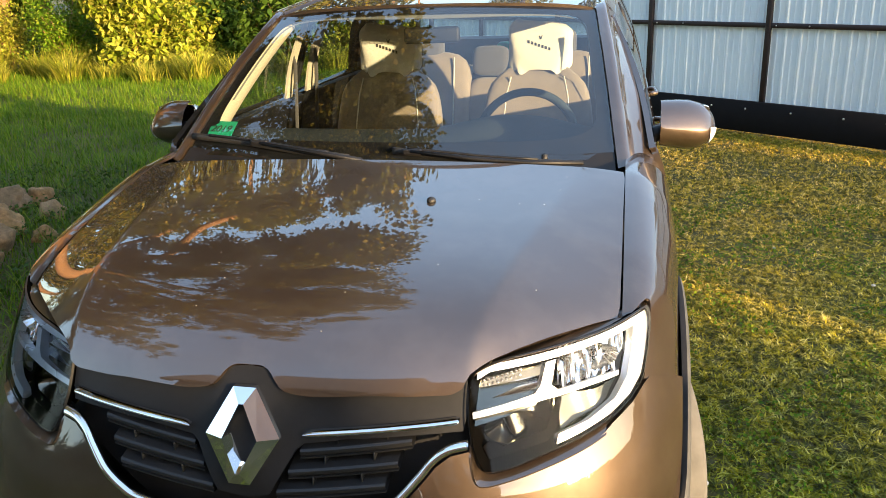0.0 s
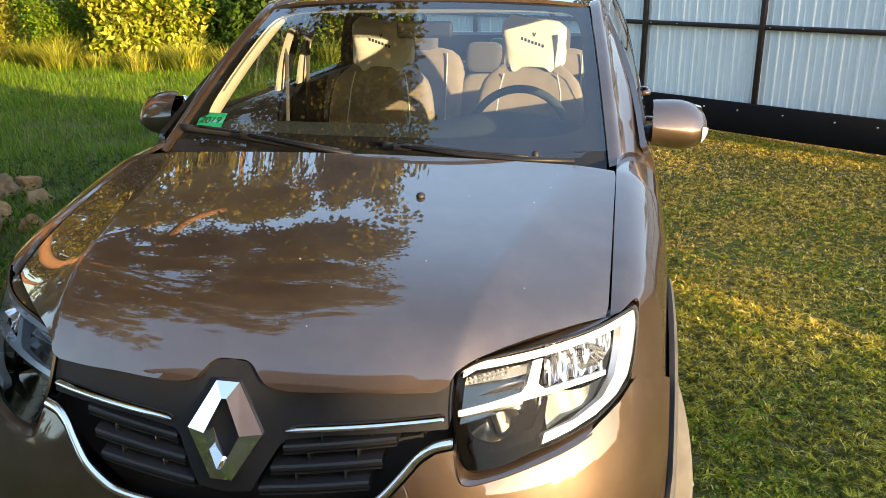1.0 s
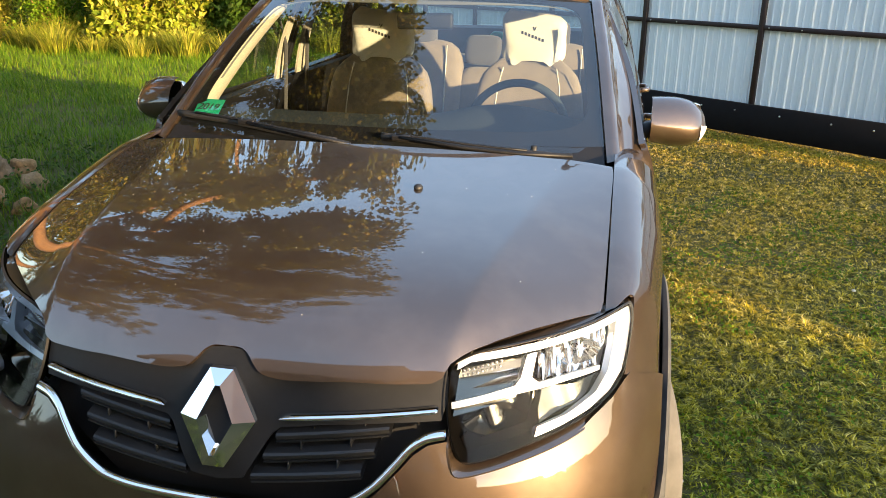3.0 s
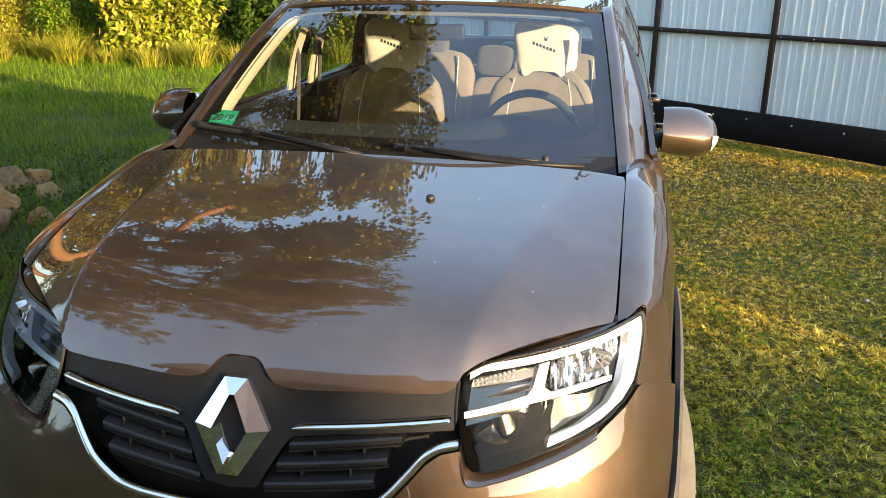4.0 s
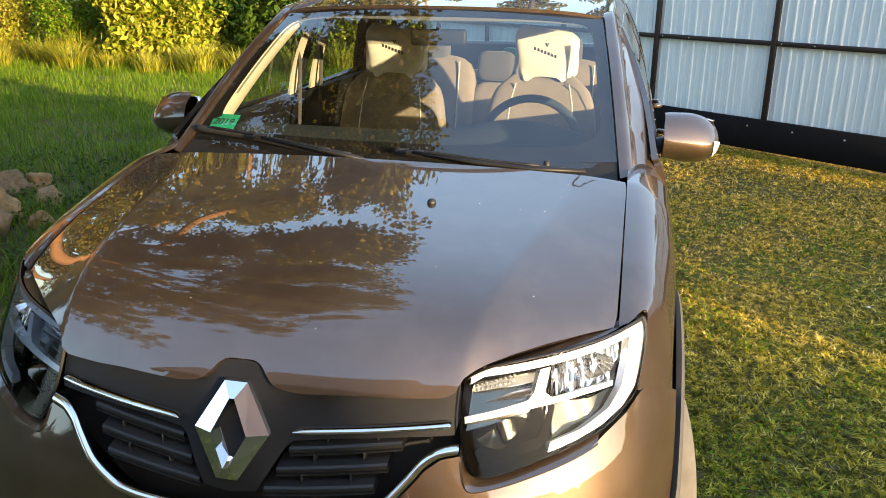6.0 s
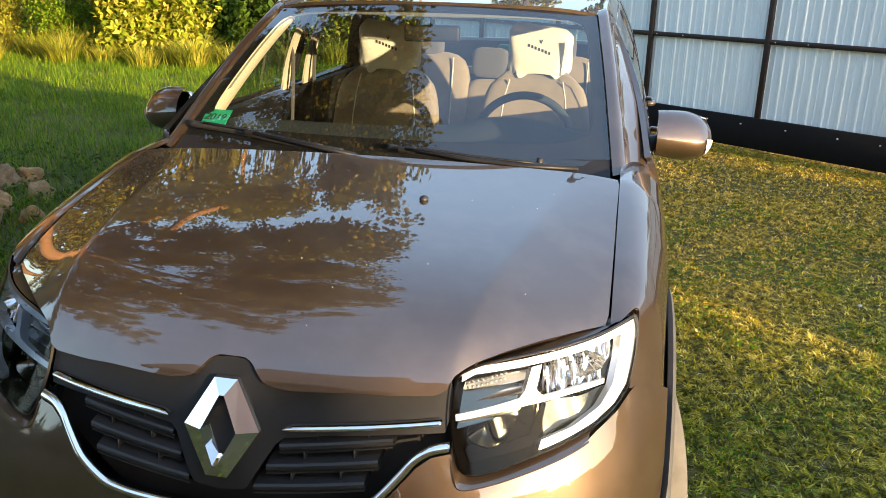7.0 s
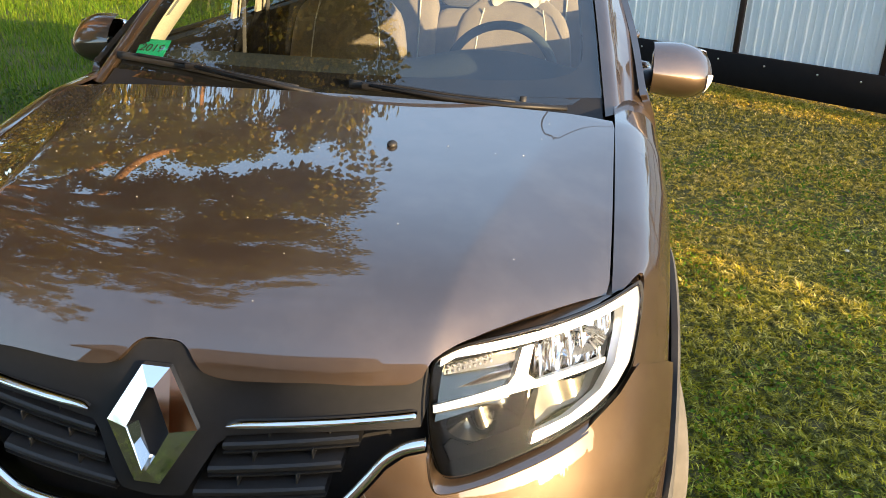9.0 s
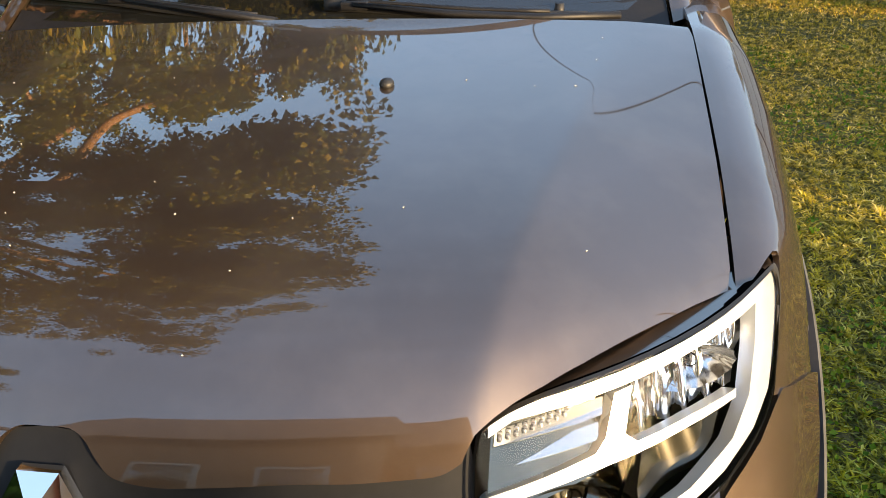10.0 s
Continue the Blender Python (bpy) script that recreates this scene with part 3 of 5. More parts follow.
# painted ledge between lens and bumper
low = rounded([(0.437, 0.752), (0.448, 0.712), (0.470, 0.694), (0.52, 0.699), (0.58, 0.712), (0.651, 0.727), (0.707, 0.742), (0.748, 0.763), (0.768, 0.787)], 4, False)
out = rounded([(0.441, 0.735), (0.450, 0.698), (0.468, 0.681), (0.52, 0.687), (0.58, 0.699), (0.654, 0.714), (0.708, 0.729), (0.752, 0.750), (0.777, 0.780)], 4, False)
bm = loft(lambda k, s: (lambda p: (p.x, front_y(p.x, p.y) + 0.020 - (0.0235 - 0.012 * (k / (len(low) - 1)) ** 6) * s, p.y))(low[k].lerp(out[k], s)), range(len(low) - 9), [0, 0.4, 0.8, 1.0])
bmesh.ops.recalc_face_normals(bm, faces=bm.faces)
both("lamp_ledge", thicken(bm, 0.004), PAINT, car)


# front wings
def nose_x(y, z):
    lo, hi = 0.4, 1.1
    for _ in range(30):
        m = 0.5 * (lo + hi)
        if front_y(m, z) < y:
            lo = m
        else:
            hi = m
    return lo


def seam_z(y):
    return hood_z(0.718, min(y, 1.0)) + 0.001 + max(0.0, y - 1.0) * 0.06


def wing_low(y):
    if y < 0.52:
        return 0.784 - (y - 0.355) * 0.49
    return 0.32 + math.sqrt(max(0.0, 0.49**2 - (y - 0.83) ** 2)) if y < 1.27 else 0.535


def wing(s, y):
    """Wing section from the bonnet seam (s=0) over the shoulder down to the arch (s=1)."""
    top, low = seam_z(y), wing_low(y)
    r = 0.20
    full = 0.5 * math.pi * r
    a = s * (full + max(0.0, top - r - low))
    if top - r < low:
        a = s * r * math.acos(max(-1, min(1, 1 - (top - low) / r)))
    if a < full:
        ph = a / r
        x, z = 0.720 + 0.143 * math.sin(ph) ** 0.9, top - r + r * math.cos(ph)
    else:
        z = top - r - (a - full)
        x = 0.863 + 0.006 * math.sin(min(1, (a - full) / 0.2) * math.pi)
    nx = nose_x(y, z)
    k = 0.006
    x = 0.5 * (x + nx - math.sqrt((x - nx) ** 2 + k * k))
    x -= 0.013 * min(1.0, max(0.0, (0.82 - y) / 0.28)) * min(1.0, max(0.0, (x - 0.78) / 0.06))
    return (max(x, 0.7195), y, z)


def wing_front(s):
    return spline((0, 0.12, 0.24, 0.5, 0.8, 1.0), (0.384, 0.420, 0.463, 0.425, 0.373, 0.346), s)


us = [k / 24 for k in range(25)]
bm = loft(lambda s, u: wing(s, wing_front(s) + (1.265 - wing_front(s)) * u), us, [k / 44 for k in range(45)])
bmesh.ops.reverse_faces(bm, faces=bm.faces)
bmesh.ops.recalc_face_normals(bm, faces=bm.faces)
wings = both("front_wing", thicken(bm, -0.008), PAINT, car)
del us


# grey arch cladding
def side_x(y, z):
    return min(0.872, nose_x(y, z)) if y < 0.8 else 0.872


def arch(cy):
    def fn(a, s):
        r = 0.385 + 0.108 * s
        y, z = cy - r * math.cos(a), 0.32 + r * math.sin(a)
        bulge = 0.012 * math.sin(math.pi * min(1, max(0.05, s))) ** 0.5
        return (min(side_x(y, z) if cy < 2 else 0.872, 0.874) + 0.003 + bulge, y, z)
    return loft(fn, [radians(-14 + 208 * k / 36) for k in range(37)], [0, 0.12, 0.35, 0.65, 0.9, 1.0])


for cy in (0.83, 3.42):
    bm = arch(cy)
    bmesh.ops.recalc_face_normals(bm, faces=bm.faces)
    both("arch_cladding", thicken(bm, -0.014), CLADDING, car, "grey plastic wheel arch cladding")


# wheels
def wheel(at, steer):
    w = new("wheel")
    w.parent = car
    w.matrix_local = Matrix.Translation(at) @ Matrix.Rotation(steer, 4, "Z")
    prof = [(-0.085, 0.215), (-0.102, 0.235), (-0.107, 0.265), (-0.100, 0.295), (-0.085, 0.312), (-0.06, 0.318), (0.0, 0.320), (0.06, 0.318), (0.085, 0.312), (0.100, 0.295), (0.107, 0.265), (0.102, 0.235), (0.085, 0.215)]
    n = 56

    def tread(a, p):
        k = round(a * n / (2 * math.pi))
        r = p[1] - (0.006 if p[1] > 0.311 and k % 2 and abs(p[0]) > 0.02 else 0)
        return (p[0], r * math.cos(a), r * math.sin(a))
    part("tyre", loft(tread, [2 * math.pi * k / n for k in range(n)], prof, closed_u=True), TYRE, w, "dusty grey rubber tyre")
    prof2 = [(0.075, 0.218), (0.088, 0.212), (0.06, 0.195), (0.02, 0.185), (-0.08, 0.200)]
    part("rim", loft(lambda a, p: (p[0], p[1] * math.cos(a), p[1] * math.sin(a)), [2 * math.pi * k / 40 for k in range(40)], prof2, closed_u=True), SILVER, w)
    bms = []
    for k in range(5):
        m = Matrix.Rotation(2 * math.pi * k / 5, 4, "X")
        bms.append(block((0.028, 0.055, 0.17), 0.01, 2, m @ Vector((0.06, 0, 0.115)), m))
    bms.append(block((0.05, 0.11, 0.11), 0.02, 2, (0.055, 0, 0)))
    part("spokes", join(*bms), SILVER, w)
    return w


for x, y, steer in ((0.775, 0.83, radians(15)), (0.775, 3.42, 0)):
    wheel((x, y, 0.32), steer)
    wheel((-x, y, 0.32), steer + math.pi)
for s in (1, -1):
    bm = loft(lambda a, x: (s * x, 0.83 - 0.385 * math.cos(a), 0.32 + 0.385 * math.sin(a)), [radians(-10 + 200 * k / 24) for k in range(25)], [0.50, 0.68, 0.87])
    bmesh.ops.recalc_face_normals(bm, faces=bm.faces)
    part("wheel_liner", thicken(bm, 0.004), BLACK, car)


# windscreen
def screen(u, v):
    hw = 0.69 - 0.095 * v
    return (u * hw, 1.055 + 0.69 * v + 0.10 * u * u, 1.08 + 0.42 * v + 0.022 * math.sin(math.pi * v) - 0.02 * u * u * v)


uu = [-1 + 2 * k / 28 for k in range(29)]
vv = [k / 16 for k in range(17)]
bm = loft(screen, uu, vv)
screen_ob = part("windscreen", bm, GLASS, car)
screen_ob.visible_shadow = False


def frit(u, v):
    p = Vector(screen(u, v))
    return p + Vector((0, 0.006, -0.006))


def ring(a, s):
    """From the glass's edge (s=0) to a round-cornered inner line (s=1)."""
    ca, sa = math.cos(a), math.sin(a)
    m = max(abs(ca), abs(sa))
    e = (abs(ca) ** 9 + abs(sa) ** 9) ** (1 / 9)
    iu, iv = 0.945 * ca / e, 0.530 + 0.425 * sa / e
    return (ca / m * (1 - s) + iu * s, (0.5 + 0.5 * sa / m) * (1 - s) + iv * s)


turn = [2 * math.pi * (k + 0.5) / 160 for k in range(160)]
bm = loft(lambda a, s: frit(*ring(a, s)), turn, [0, 0.25, 0.5, 0.75, 1.0], closed_u=True)
part("border", thicken(bm, -0.002), FRIT, screen_ob, "black enamel border")


def header_trim(a, s):
    """Pale edge of the lining that frames the glass from inside."""
    u, v = ring(a, 1.0)
    wide = 0.010 + 0.020 * max(0.0, math.sin(a)) ** 6
    p = Vector(screen(u * (1 - 0.009 * s), v - wide * s * math.sin(a)))
    return p + Vector((0, 0.012 + 0.008 * s, -0.013))


bm = loft(header_trim, [math.pi * (-0.14 + 1.28 * k / 100) for k in range(101)], [0, 0.5, 1.0])
part("header_trim", thicken(bm, -0.004), LINING, car, "pale trim round the windscreen opening")


# cowl under the wipers
def cowl(u, s):
    p = Vector(screen(u, 0.03))
    a = Vector((u * 0.705, 0.985, hood_z(u * 0.705, 1.0) - 0.035))
    q = a.lerp(p, s)
    return (q.x, q.y, q.z - 0.022 * math.sin(math.pi * s))


bm = loft(cowl, uu, [k / 8 for k in range(9)])
part("cowl", thicken(bm, -0.006), BLACK, car, "black plastic cowl under the windscreen")


# pillars
def pillar(v, s):
    p = Vector(screen(1.0, v)) if v < 1 else Vector(screen(1.0, 1.0)).lerp(Vector(roof(0.92, v - 1)), min(1.0, (v - 1) / 0.12))
    v = min(v, 1.0)
    a = p + Vector((0.004, 0.0, 0.008))
    b = p + Vector((0.034, 0.012, 0.014))
    c = p + Vector((0.060 - 0.012 * v, 0.060, 0.002))
    d = p + Vector((0.118 - 0.045 * v, 0.095, -0.034))
    pts = (a, b, c, d)
    q = rounded(pts, 4, False)
    return q[min(len(q) - 1, round(s * (len(q) - 1)))]


# roof
def roof(u, w):
    f = Vector(screen(u, 1.0))
    hw = 0.650 - 0.02 * w
    y = f.y + (3.42 - f.y) * w
    return (u * hw, y, f.z + 0.004 + 0.078 * math.sin(math.pi * min(1, 0.02 + 0.72 * w)) - 0.030 * abs(u) ** 8)


bm = loft(roof, uu, [(k / 24) ** 1.4 for k in range(25)])
part("roof", thicken(bm, -0.012), PAINT, car)
bm = loft(pillar, [-0.06 + 1.06 * k / 16 for k in range(17)] + [1.02, 1.05, 1.08, 1.12, 1.2, 1.35, 1.5, 1.7, 1.95], [k / 12 for k in range(13)])
bmesh.ops.recalc_face_normals(bm, faces=bm.faces)
both("front_pillar", thicken(bm, -0.02), PAINT, car)


# sides: doors, windows, rear quarter
def flank(y, z):
    if z < 0.92:
        x = 0.858 - 0.05 * max(0, 0.5 - z)
    else:
        x = 0.858 - 1.1 * (z - 0.92) ** 2 - 0.08 * (z - 0.92)
    if y > 3.3:
        x -= 0.16 * (y - 3.3) ** 2
    return (x, y, z)


def side_panel(name, pts, mat=PAINT, label="", thick=0.02):
    bm = sheet(pts, lambda y, z: flank(y, z), 0.08, 0)
    bmesh.ops.recalc_face_normals(bm, faces=bm.faces)
    c = sum((f.normal.x for f in bm.faces))
    if c < 0:
        bmesh.ops.reverse_faces(bm, faces=bm.faces)
    return both(name, thicken(bm, -thick), mat, car, label)


doors_f = side_panel("front_door", [(1.275, 0.33), (2.33, 0.33), (2.36, 0.7), (2.36, 1.11), (1.275, 1.10)])
doors_r = side_panel("rear_door", [(2.345, 0.33), (2.95, 0.33), (3.02, 0.55), (3.25, 0.80), (3.27, 1.13), (2.372, 1.11)])
side_panel("rear_quarter", [(3.03, 0.55), (3.10, 0.66), (3.42, 0.815), (3.74, 0.66), (3.90, 0.45), (4.02, 0.45), (4.03, 1.0), (3.95, 1.14), (3.282, 1.13), (3.26, 0.80)])
side_panel("sill", [(1.28, 0.20), (3.05, 0.20), (3.05, 0.325), (1.28, 0.325)], CLADDING, "grey plastic sill")


def window(y, t):
    a = Vector(flank(y, 1.11))
    top = roof(1.0, max(0.0, (y - 1.85) / 1.6))
    b = Vector((0.668, y, top[2] - 0.02))
    p = a.lerp(b, t)
    p.x += 0.02 * math.sin(math.pi * t)
    return tuple(p)


def pane(name, pts):
    bm = sheet(pts, window, 0.08, 0)
    bmesh.ops.recalc_face_normals(bm, faces=bm.faces)
    if sum(f.normal.x for f in bm.faces) < 0:
        bmesh.ops.reverse_faces(bm, faces=bm.faces)
    a, b = both(name, bm, SIDEGLASS, car)
    b.data.flip_normals()
    return (a, b)


for g in pane("door_glass", [(1.36, 0.02), (2.29, 0.02), (2.27, 0.97), (1.97, 0.97)]) + pane("door_glass", [(2.42, 0.02), (3.2, 0.05), (3.05, 0.94), (2.40, 0.94)]):
    g.visible_shadow = False
for pts in (((2.335, 0.0), (2.33, 0.96)), ((2.38, 0.0), (2.37, 0.96))):
    path = rounded([window(*p) for p in pts], 6, False, 0.4)
    both("window_frame", tube(path, [0.004] + [0.016] * (len(path) - 2) + [0.004], 8, 0.8), BLACK, car)
both("belt_strip", tube([window(1.44 + 0.2 * k, 0.0) for k in range(10)], [0.003] + [0.008] * 8 + [0.003], 8), BLACK, car)
for pts in ([(1.26, -0.06), (1.36, 0.0), (1.63, 0.36), (1.94, 0.925), (2.34, 0.935), (2.34, 1.0), (1.88, 1.0), (1.56, 0.42), (1.40, 0.17)],
            [(2.345, 0.935), (3.05, 0.925), (3.17, 0.05), (3.26, 0.0), (3.22, 0.97), (2.345, 1.0)]):
    bm = sheet(pts, window, 0.05, 0.0)
    bmesh.ops.recalc_face_normals(bm, faces=bm.faces)
    if sum(f.normal.x for f in bm.faces) < 0:
        bmesh.ops.reverse_faces(bm, faces=bm.faces)
    both("window_frame", thicken(bm, -0.018), PAINT, car)
bm = sheet([(3.24, 0.0), (3.20, 0.9), (3.42, 0.97), (3.62, 0.02)], window, 0.08, 0.0)
bmesh.ops.recalc_face_normals(bm, faces=bm.faces)
both("rear_pillar", thicken(bm, -0.03), PAINT, car)
for pair, y in ((doors_f, 2.20), (doors_r, 3.12)):
    x = flank(y, 1.0)[0]
    both("handle", tube([(x, y - 0.09, 1.0), (x + 0.03, y - 0.07, 1.0), (x + 0.034, y, 1.0), (x + 0.03, y + 0.07, 1.0), (x, y + 0.09, 1.0)], 0.012, 8), PAINT, pair)


# tail
def tail(u, v):
    z = 1.50 - 1.15 * v
    y = 3.42 + 0.52 * min(1, v / 0.36) + 0.06 * max(0, v - 0.36)
    hw = 0.60 + 0.20 * min(1, v / 0.36)
    return (u * hw, y - 0.10 * u * u, z)


bm = loft(tail, [-1 + k / 8 for k in range(17)], [0.22 + 0.78 * k / 10 for k in range(11)])
bmesh.ops.recalc_face_normals(bm, faces=bm.faces)
part("tailgate", thicken(bm, -0.02), PAINT, car)
bm = loft(tail, [-0.86 + 1.72 * k / 14 for k in range(15)], [0.04 + 0.175 * k / 6 for k in range(7)])
bm.normal_update()
if sum(f.normal.y for f in bm.faces) > 0:
    bmesh.ops.reverse_faces(bm, faces=bm.faces)
rear_glass = part("rear_window", bm, SIDEGLASS, car)
rear_glass.visible_shadow = False
for u0, u1, v0, v1 in ((-1, 1, 0.0, 0.04), (0.86, 1.0, 0.04, 0.22), (-1.0, -0.86, 0.04, 0.22)):
    bm = loft(tail, [u0 + (u1 - u0) * k / 10 for k in range(11)], [v0 + (v1 - v0) * k / 6 for k in range(7)])
    bmesh.ops.recalc_face_normals(bm, faces=bm.faces)
    part("tail_frame", thicken(bm, -0.02), PAINT, car)
part("underbody", block((1.5, 3.4, 0.12), 0.03, 2, (0, 2.1, 0.28)), BLACK, car)
part("bulkhead", block((1.40, 0.05, 0.62), 0.02, 2, (0, 1.12, 0.68)), BLACK, car)


# door mirrors
CASE = ((0.035, -0.070), (0.0, -0.080), (-0.050, -0.072), (-0.088, -0.045), (-0.100, -0.012), (-0.094, 0.012), (-0.070, 0.046), (-0.035, 0.070), (0.0, 0.077), (0.035, 0.070))
case_line = rounded([(0, *p) for p in CASE], 4, False)


def shell(u, k):
    """Mirror case: a blunt back, a crease along the front, a rounded outer end."""
    p = case_line[k]
    end = (1 - max(0.0, u) ** 3.2) ** 0.5 if u > 0 else (1 - 0.10 * u * u)
    tall = 1 - 0.16 * max(0.0, u)
    return (0.914 + 0.088 * u, 1.495 + p.y * (0.25 + 0.75 * end) * (1 + 0.0 * u) + 0.025 * u, 1.122 - 0.010 * u + p.z * end * tall)


mirror_l = new("door_mirror"); mirror_l.parent = car
mirror_r = new("door_mirror"); mirror_r.parent = car
mirrors = (mirror_l, mirror_r)
bm = loft(shell, [-1, -0.97, -0.9, -0.7, -0.45, -0.2, 0, 0.2, 0.4, 0.55, 0.68, 0.78, 0.86, 0.92, 0.96, 0.985, 1.0], range(len(case_line)))
bmesh.ops.holes_fill(bm, edges=[e for e in bm.edges if len(e.link_faces) == 1 and e.verts[0].co.x < 0.81 and e.verts[1].co.x < 0.81], sides=0)
bmesh.ops.recalc_face_normals(bm, faces=bm.faces)
both("case", bm, PAINT, mirrors)
both("mirror_glass", block((0.152, 0.006, 0.118), 0.02, 2, (0.907, 1.512, 1.122)), REFLECTOR, mirrors)
both("arm", tube([(0.79, 1.44, 1.085), (0.82, 1.46, 1.10), (0.866, 1.47, 1.105)], [0.035, 0.03, 0.03], 10, 0.8), BLACK, mirrors)
bm = loft(lambda u, k: Vector(shell(u, k)) + Vector((0.003, -0.003, 0)), [0.74, 0.80, 0.86, 0.91, 0.95, 0.975, 0.99], range(5, 21))
bmesh.ops.recalc_face_normals(bm, faces=bm.faces)
both("repeater", bm, WHITE_LENS, mirrors, "white side repeater lens")


# washer jet on the bonnet
bm = bmesh.new()
bmesh.ops.create_uvsphere(bm, u_segments=16, v_segments=10, radius=0.0115)
for v in bm.verts:
    v.co.z *= 0.75
    v.co.y *= 1.25
bmesh.ops.transform(bm, matrix=Matrix.Translation((0.237, 0.707, hood_z(0.237, 0.707) + 0.003)), verts=bm.verts)
part("washer_jet", bm, RUBBER, car, "small black washer jet")


# wipers: blade, arm and clip each
def wiper(blade, arm, clip):
    w = new("wiper")
    w.parent = car
    up = Vector((0, -0.012, 0.02))
    path = rounded([Vector(p) + up * 0.4 for p in blade], 5, False)
    part("blade", tube(path, 0.0075, 6, 1.6), RUBBER, w)
    part("spine", tube([p + up * 0.55 for p in path[2:-2]], 0.006, 6, 0.7), BLACK, w)
    part("arm", tube([Vector(p) + up * 1.2 for p in arm], [0.012] * (len(arm) - 1) + [0.008], 6, 0.6), BLACK, w)
    part("clip", block((0.055, 0.022, 0.016), 0.004, 2, Vector(clip) + up), BLACK, w)


wiper([(-0.685, 1.205, 1.119), (-0.466, 1.145, 1.112), (-0.293, 1.100, 1.099), (-0.10, 1.068, 1.083)],
      [(-0.05, 1.045, 1.068), (-0.20, 1.075, 1.083), (-0.40, 1.120, 1.102)], (-0.41, 1.128, 1.105))
wiper([(0.035, 1.085, 1.103), (0.181, 1.083, 1.093), (0.334, 1.083, 1.080), (0.54, 1.10, 1.068)],
      [(0.60, 1.11, 1.055), (0.45, 1.08, 1.060), (0.28, 1.070, 1.072), (0.10, 1.068, 1.092)], (0.10, 1.075, 1.092))
part("wiper_stop", tube([(0.487, 1.117, 1.068), (0.487, 1.117, 1.098)], 0.009, 10), RUBBER, car)

# dated sticker inside the glass
bm = bmesh.new()
bm.faces.new([bm.verts.new(p) for p in ((-0.648, 1.219, 1.121), (-0.551, 1.197, 1.123), (-0.547, 1.258, 1.165), (-0.652, 1.286, 1.162))])
sticker = part("sticker", thicken(bm, -0.0006), STICKER, screen_ob, "green dated windscreen sticker")
cu = bpy.data.curves.new("year", "FONT")
cu.body, cu.size, cu.align_x, cu.align_y, cu.extrude = "2019", 0.042, "CENTER", "CENTER", 0.0003
tmp = new("year", cu)
me = bpy.data.meshes.new_from_object(tmp)
bpy.data.objects.remove(tmp)
ax = (Vector((-0.551, 1.197, 1.123)) - Vector((-0.648, 1.219, 1.121))).normalized()
ay = (Vector((-0.600, 1.272, 1.1635)) - Vector((-0.600, 1.208, 1.122))).normalized()
ay = (ay - ax * ay.dot(ax)).normalized()
az = ax.cross(ay)
mm = Matrix((ax, ay, az)).transposed().to_4x4()
mm.translation = Vector((-0.600, 1.240, 1.1428)) + az * 0.0012
me.transform(mm)
me.materials.append(INK)
year = new("year", me)
year.parent = sticker


# ---- inside the car ----
def dash(x, s):
    """Dashboard: a shelf from the windscreen, a cowl over the dials, then the face."""
    hump = math.exp(-(abs((x - 0.34) / 0.22) ** 2.6))
    prof = ((0.0, 1.13, 1.055), (0.3, 1.32, 1.075), (0.55, 1.50, 1.085 + 0.030 * hump), (0.68, 1.60, 1.078 + 0.055 * hump), (0.76, 1.655, 1.045 + 0.050 * hump), (0.86, 1.66, 0.93), (1.0, 1.60, 0.62))
    y = spline([p[0] for p in prof], [p[1] for p in prof], s)
    z = spline([p[0] for p in prof], [p[2] for p in prof], s)
    return (x, y + 0.05 * (x / 0.7) ** 2 * (1 - s), z)


bm = loft(dash, [-0.70 + 1.40 * k / 40 for k in range(41)], [k / 24 for k in range(25)])
bmesh.ops.recalc_face_normals(bm, faces=bm.faces)
part("dashboard", thicken(bm, -0.01), DASH, car, "dark grey dashboard")
for x0 in (-0.34, -0.22):
    part("vent", block((0.10, 0.02, 0.06), 0.008, 2, (x0 + 0.28, 1.665, 0.97)), BLACK, car)

inside_mirror = new("rear_view_mirror")
inside_mirror.parent = car
part("case", block((0.215, 0.030, 0.062), 0.014, 3, (-0.020, 1.90, 1.388), Matrix.Rotation(radians(12), 4, "Z")), BLACK, inside_mirror)
part("mirror_glass", block((0.205, 0.004, 0.052), 0.008, 2, (-0.023, 1.917, 1.388), Matrix.Rotation(radians(12), 4, "Z")), REFLECTOR, inside_mirror)
part("stalk", tube([(-0.02, 1.895, 1.41), (-0.01, 1.86, 1.445), (0.0, 1.80, 1.475)], 0.009, 8), DASH, inside_mirror)

steer = new("steering_wheel")
steer.parent = car
steer.matrix_local = Matrix.Translation((0.355, 1.80, 1.005)) @ Matrix.Rotation(radians(-25), 4, "X")
part("wheel_rim", loft(lambda a, b: ((0.185 + 0.016 * math.cos(b)) * math.cos(a), 0.014 * math.sin(b), (0.185 + 0.016 * math.cos(b)) * math.sin(a)),
     [2 * math.pi * k / 44 for k in range(44)], [2 * math.pi * k / 10 for k in range(10)], closed_u=True, closed_v=True), DASH, steer)
part("hub", block((0.17, 0.06, 0.14), 0.03, 3, (0, 0.01, 0)), DASH, steer)
for dx, dz, w, h in ((0.12, 0.01, 0.12, 0.045), (-0.12, 0.01, 0.12, 0.045), (0, -0.12, 0.07, 0.12)):
    part("spoke", block((w, 0.025, h), 0.008, 2, (dx, 0.008, dz)), DASH, steer)
part("column", tube([(0.355, 1.60, 0.93), (0.355, 1.78, 1.0)], 0.045, 12), DASH, car)


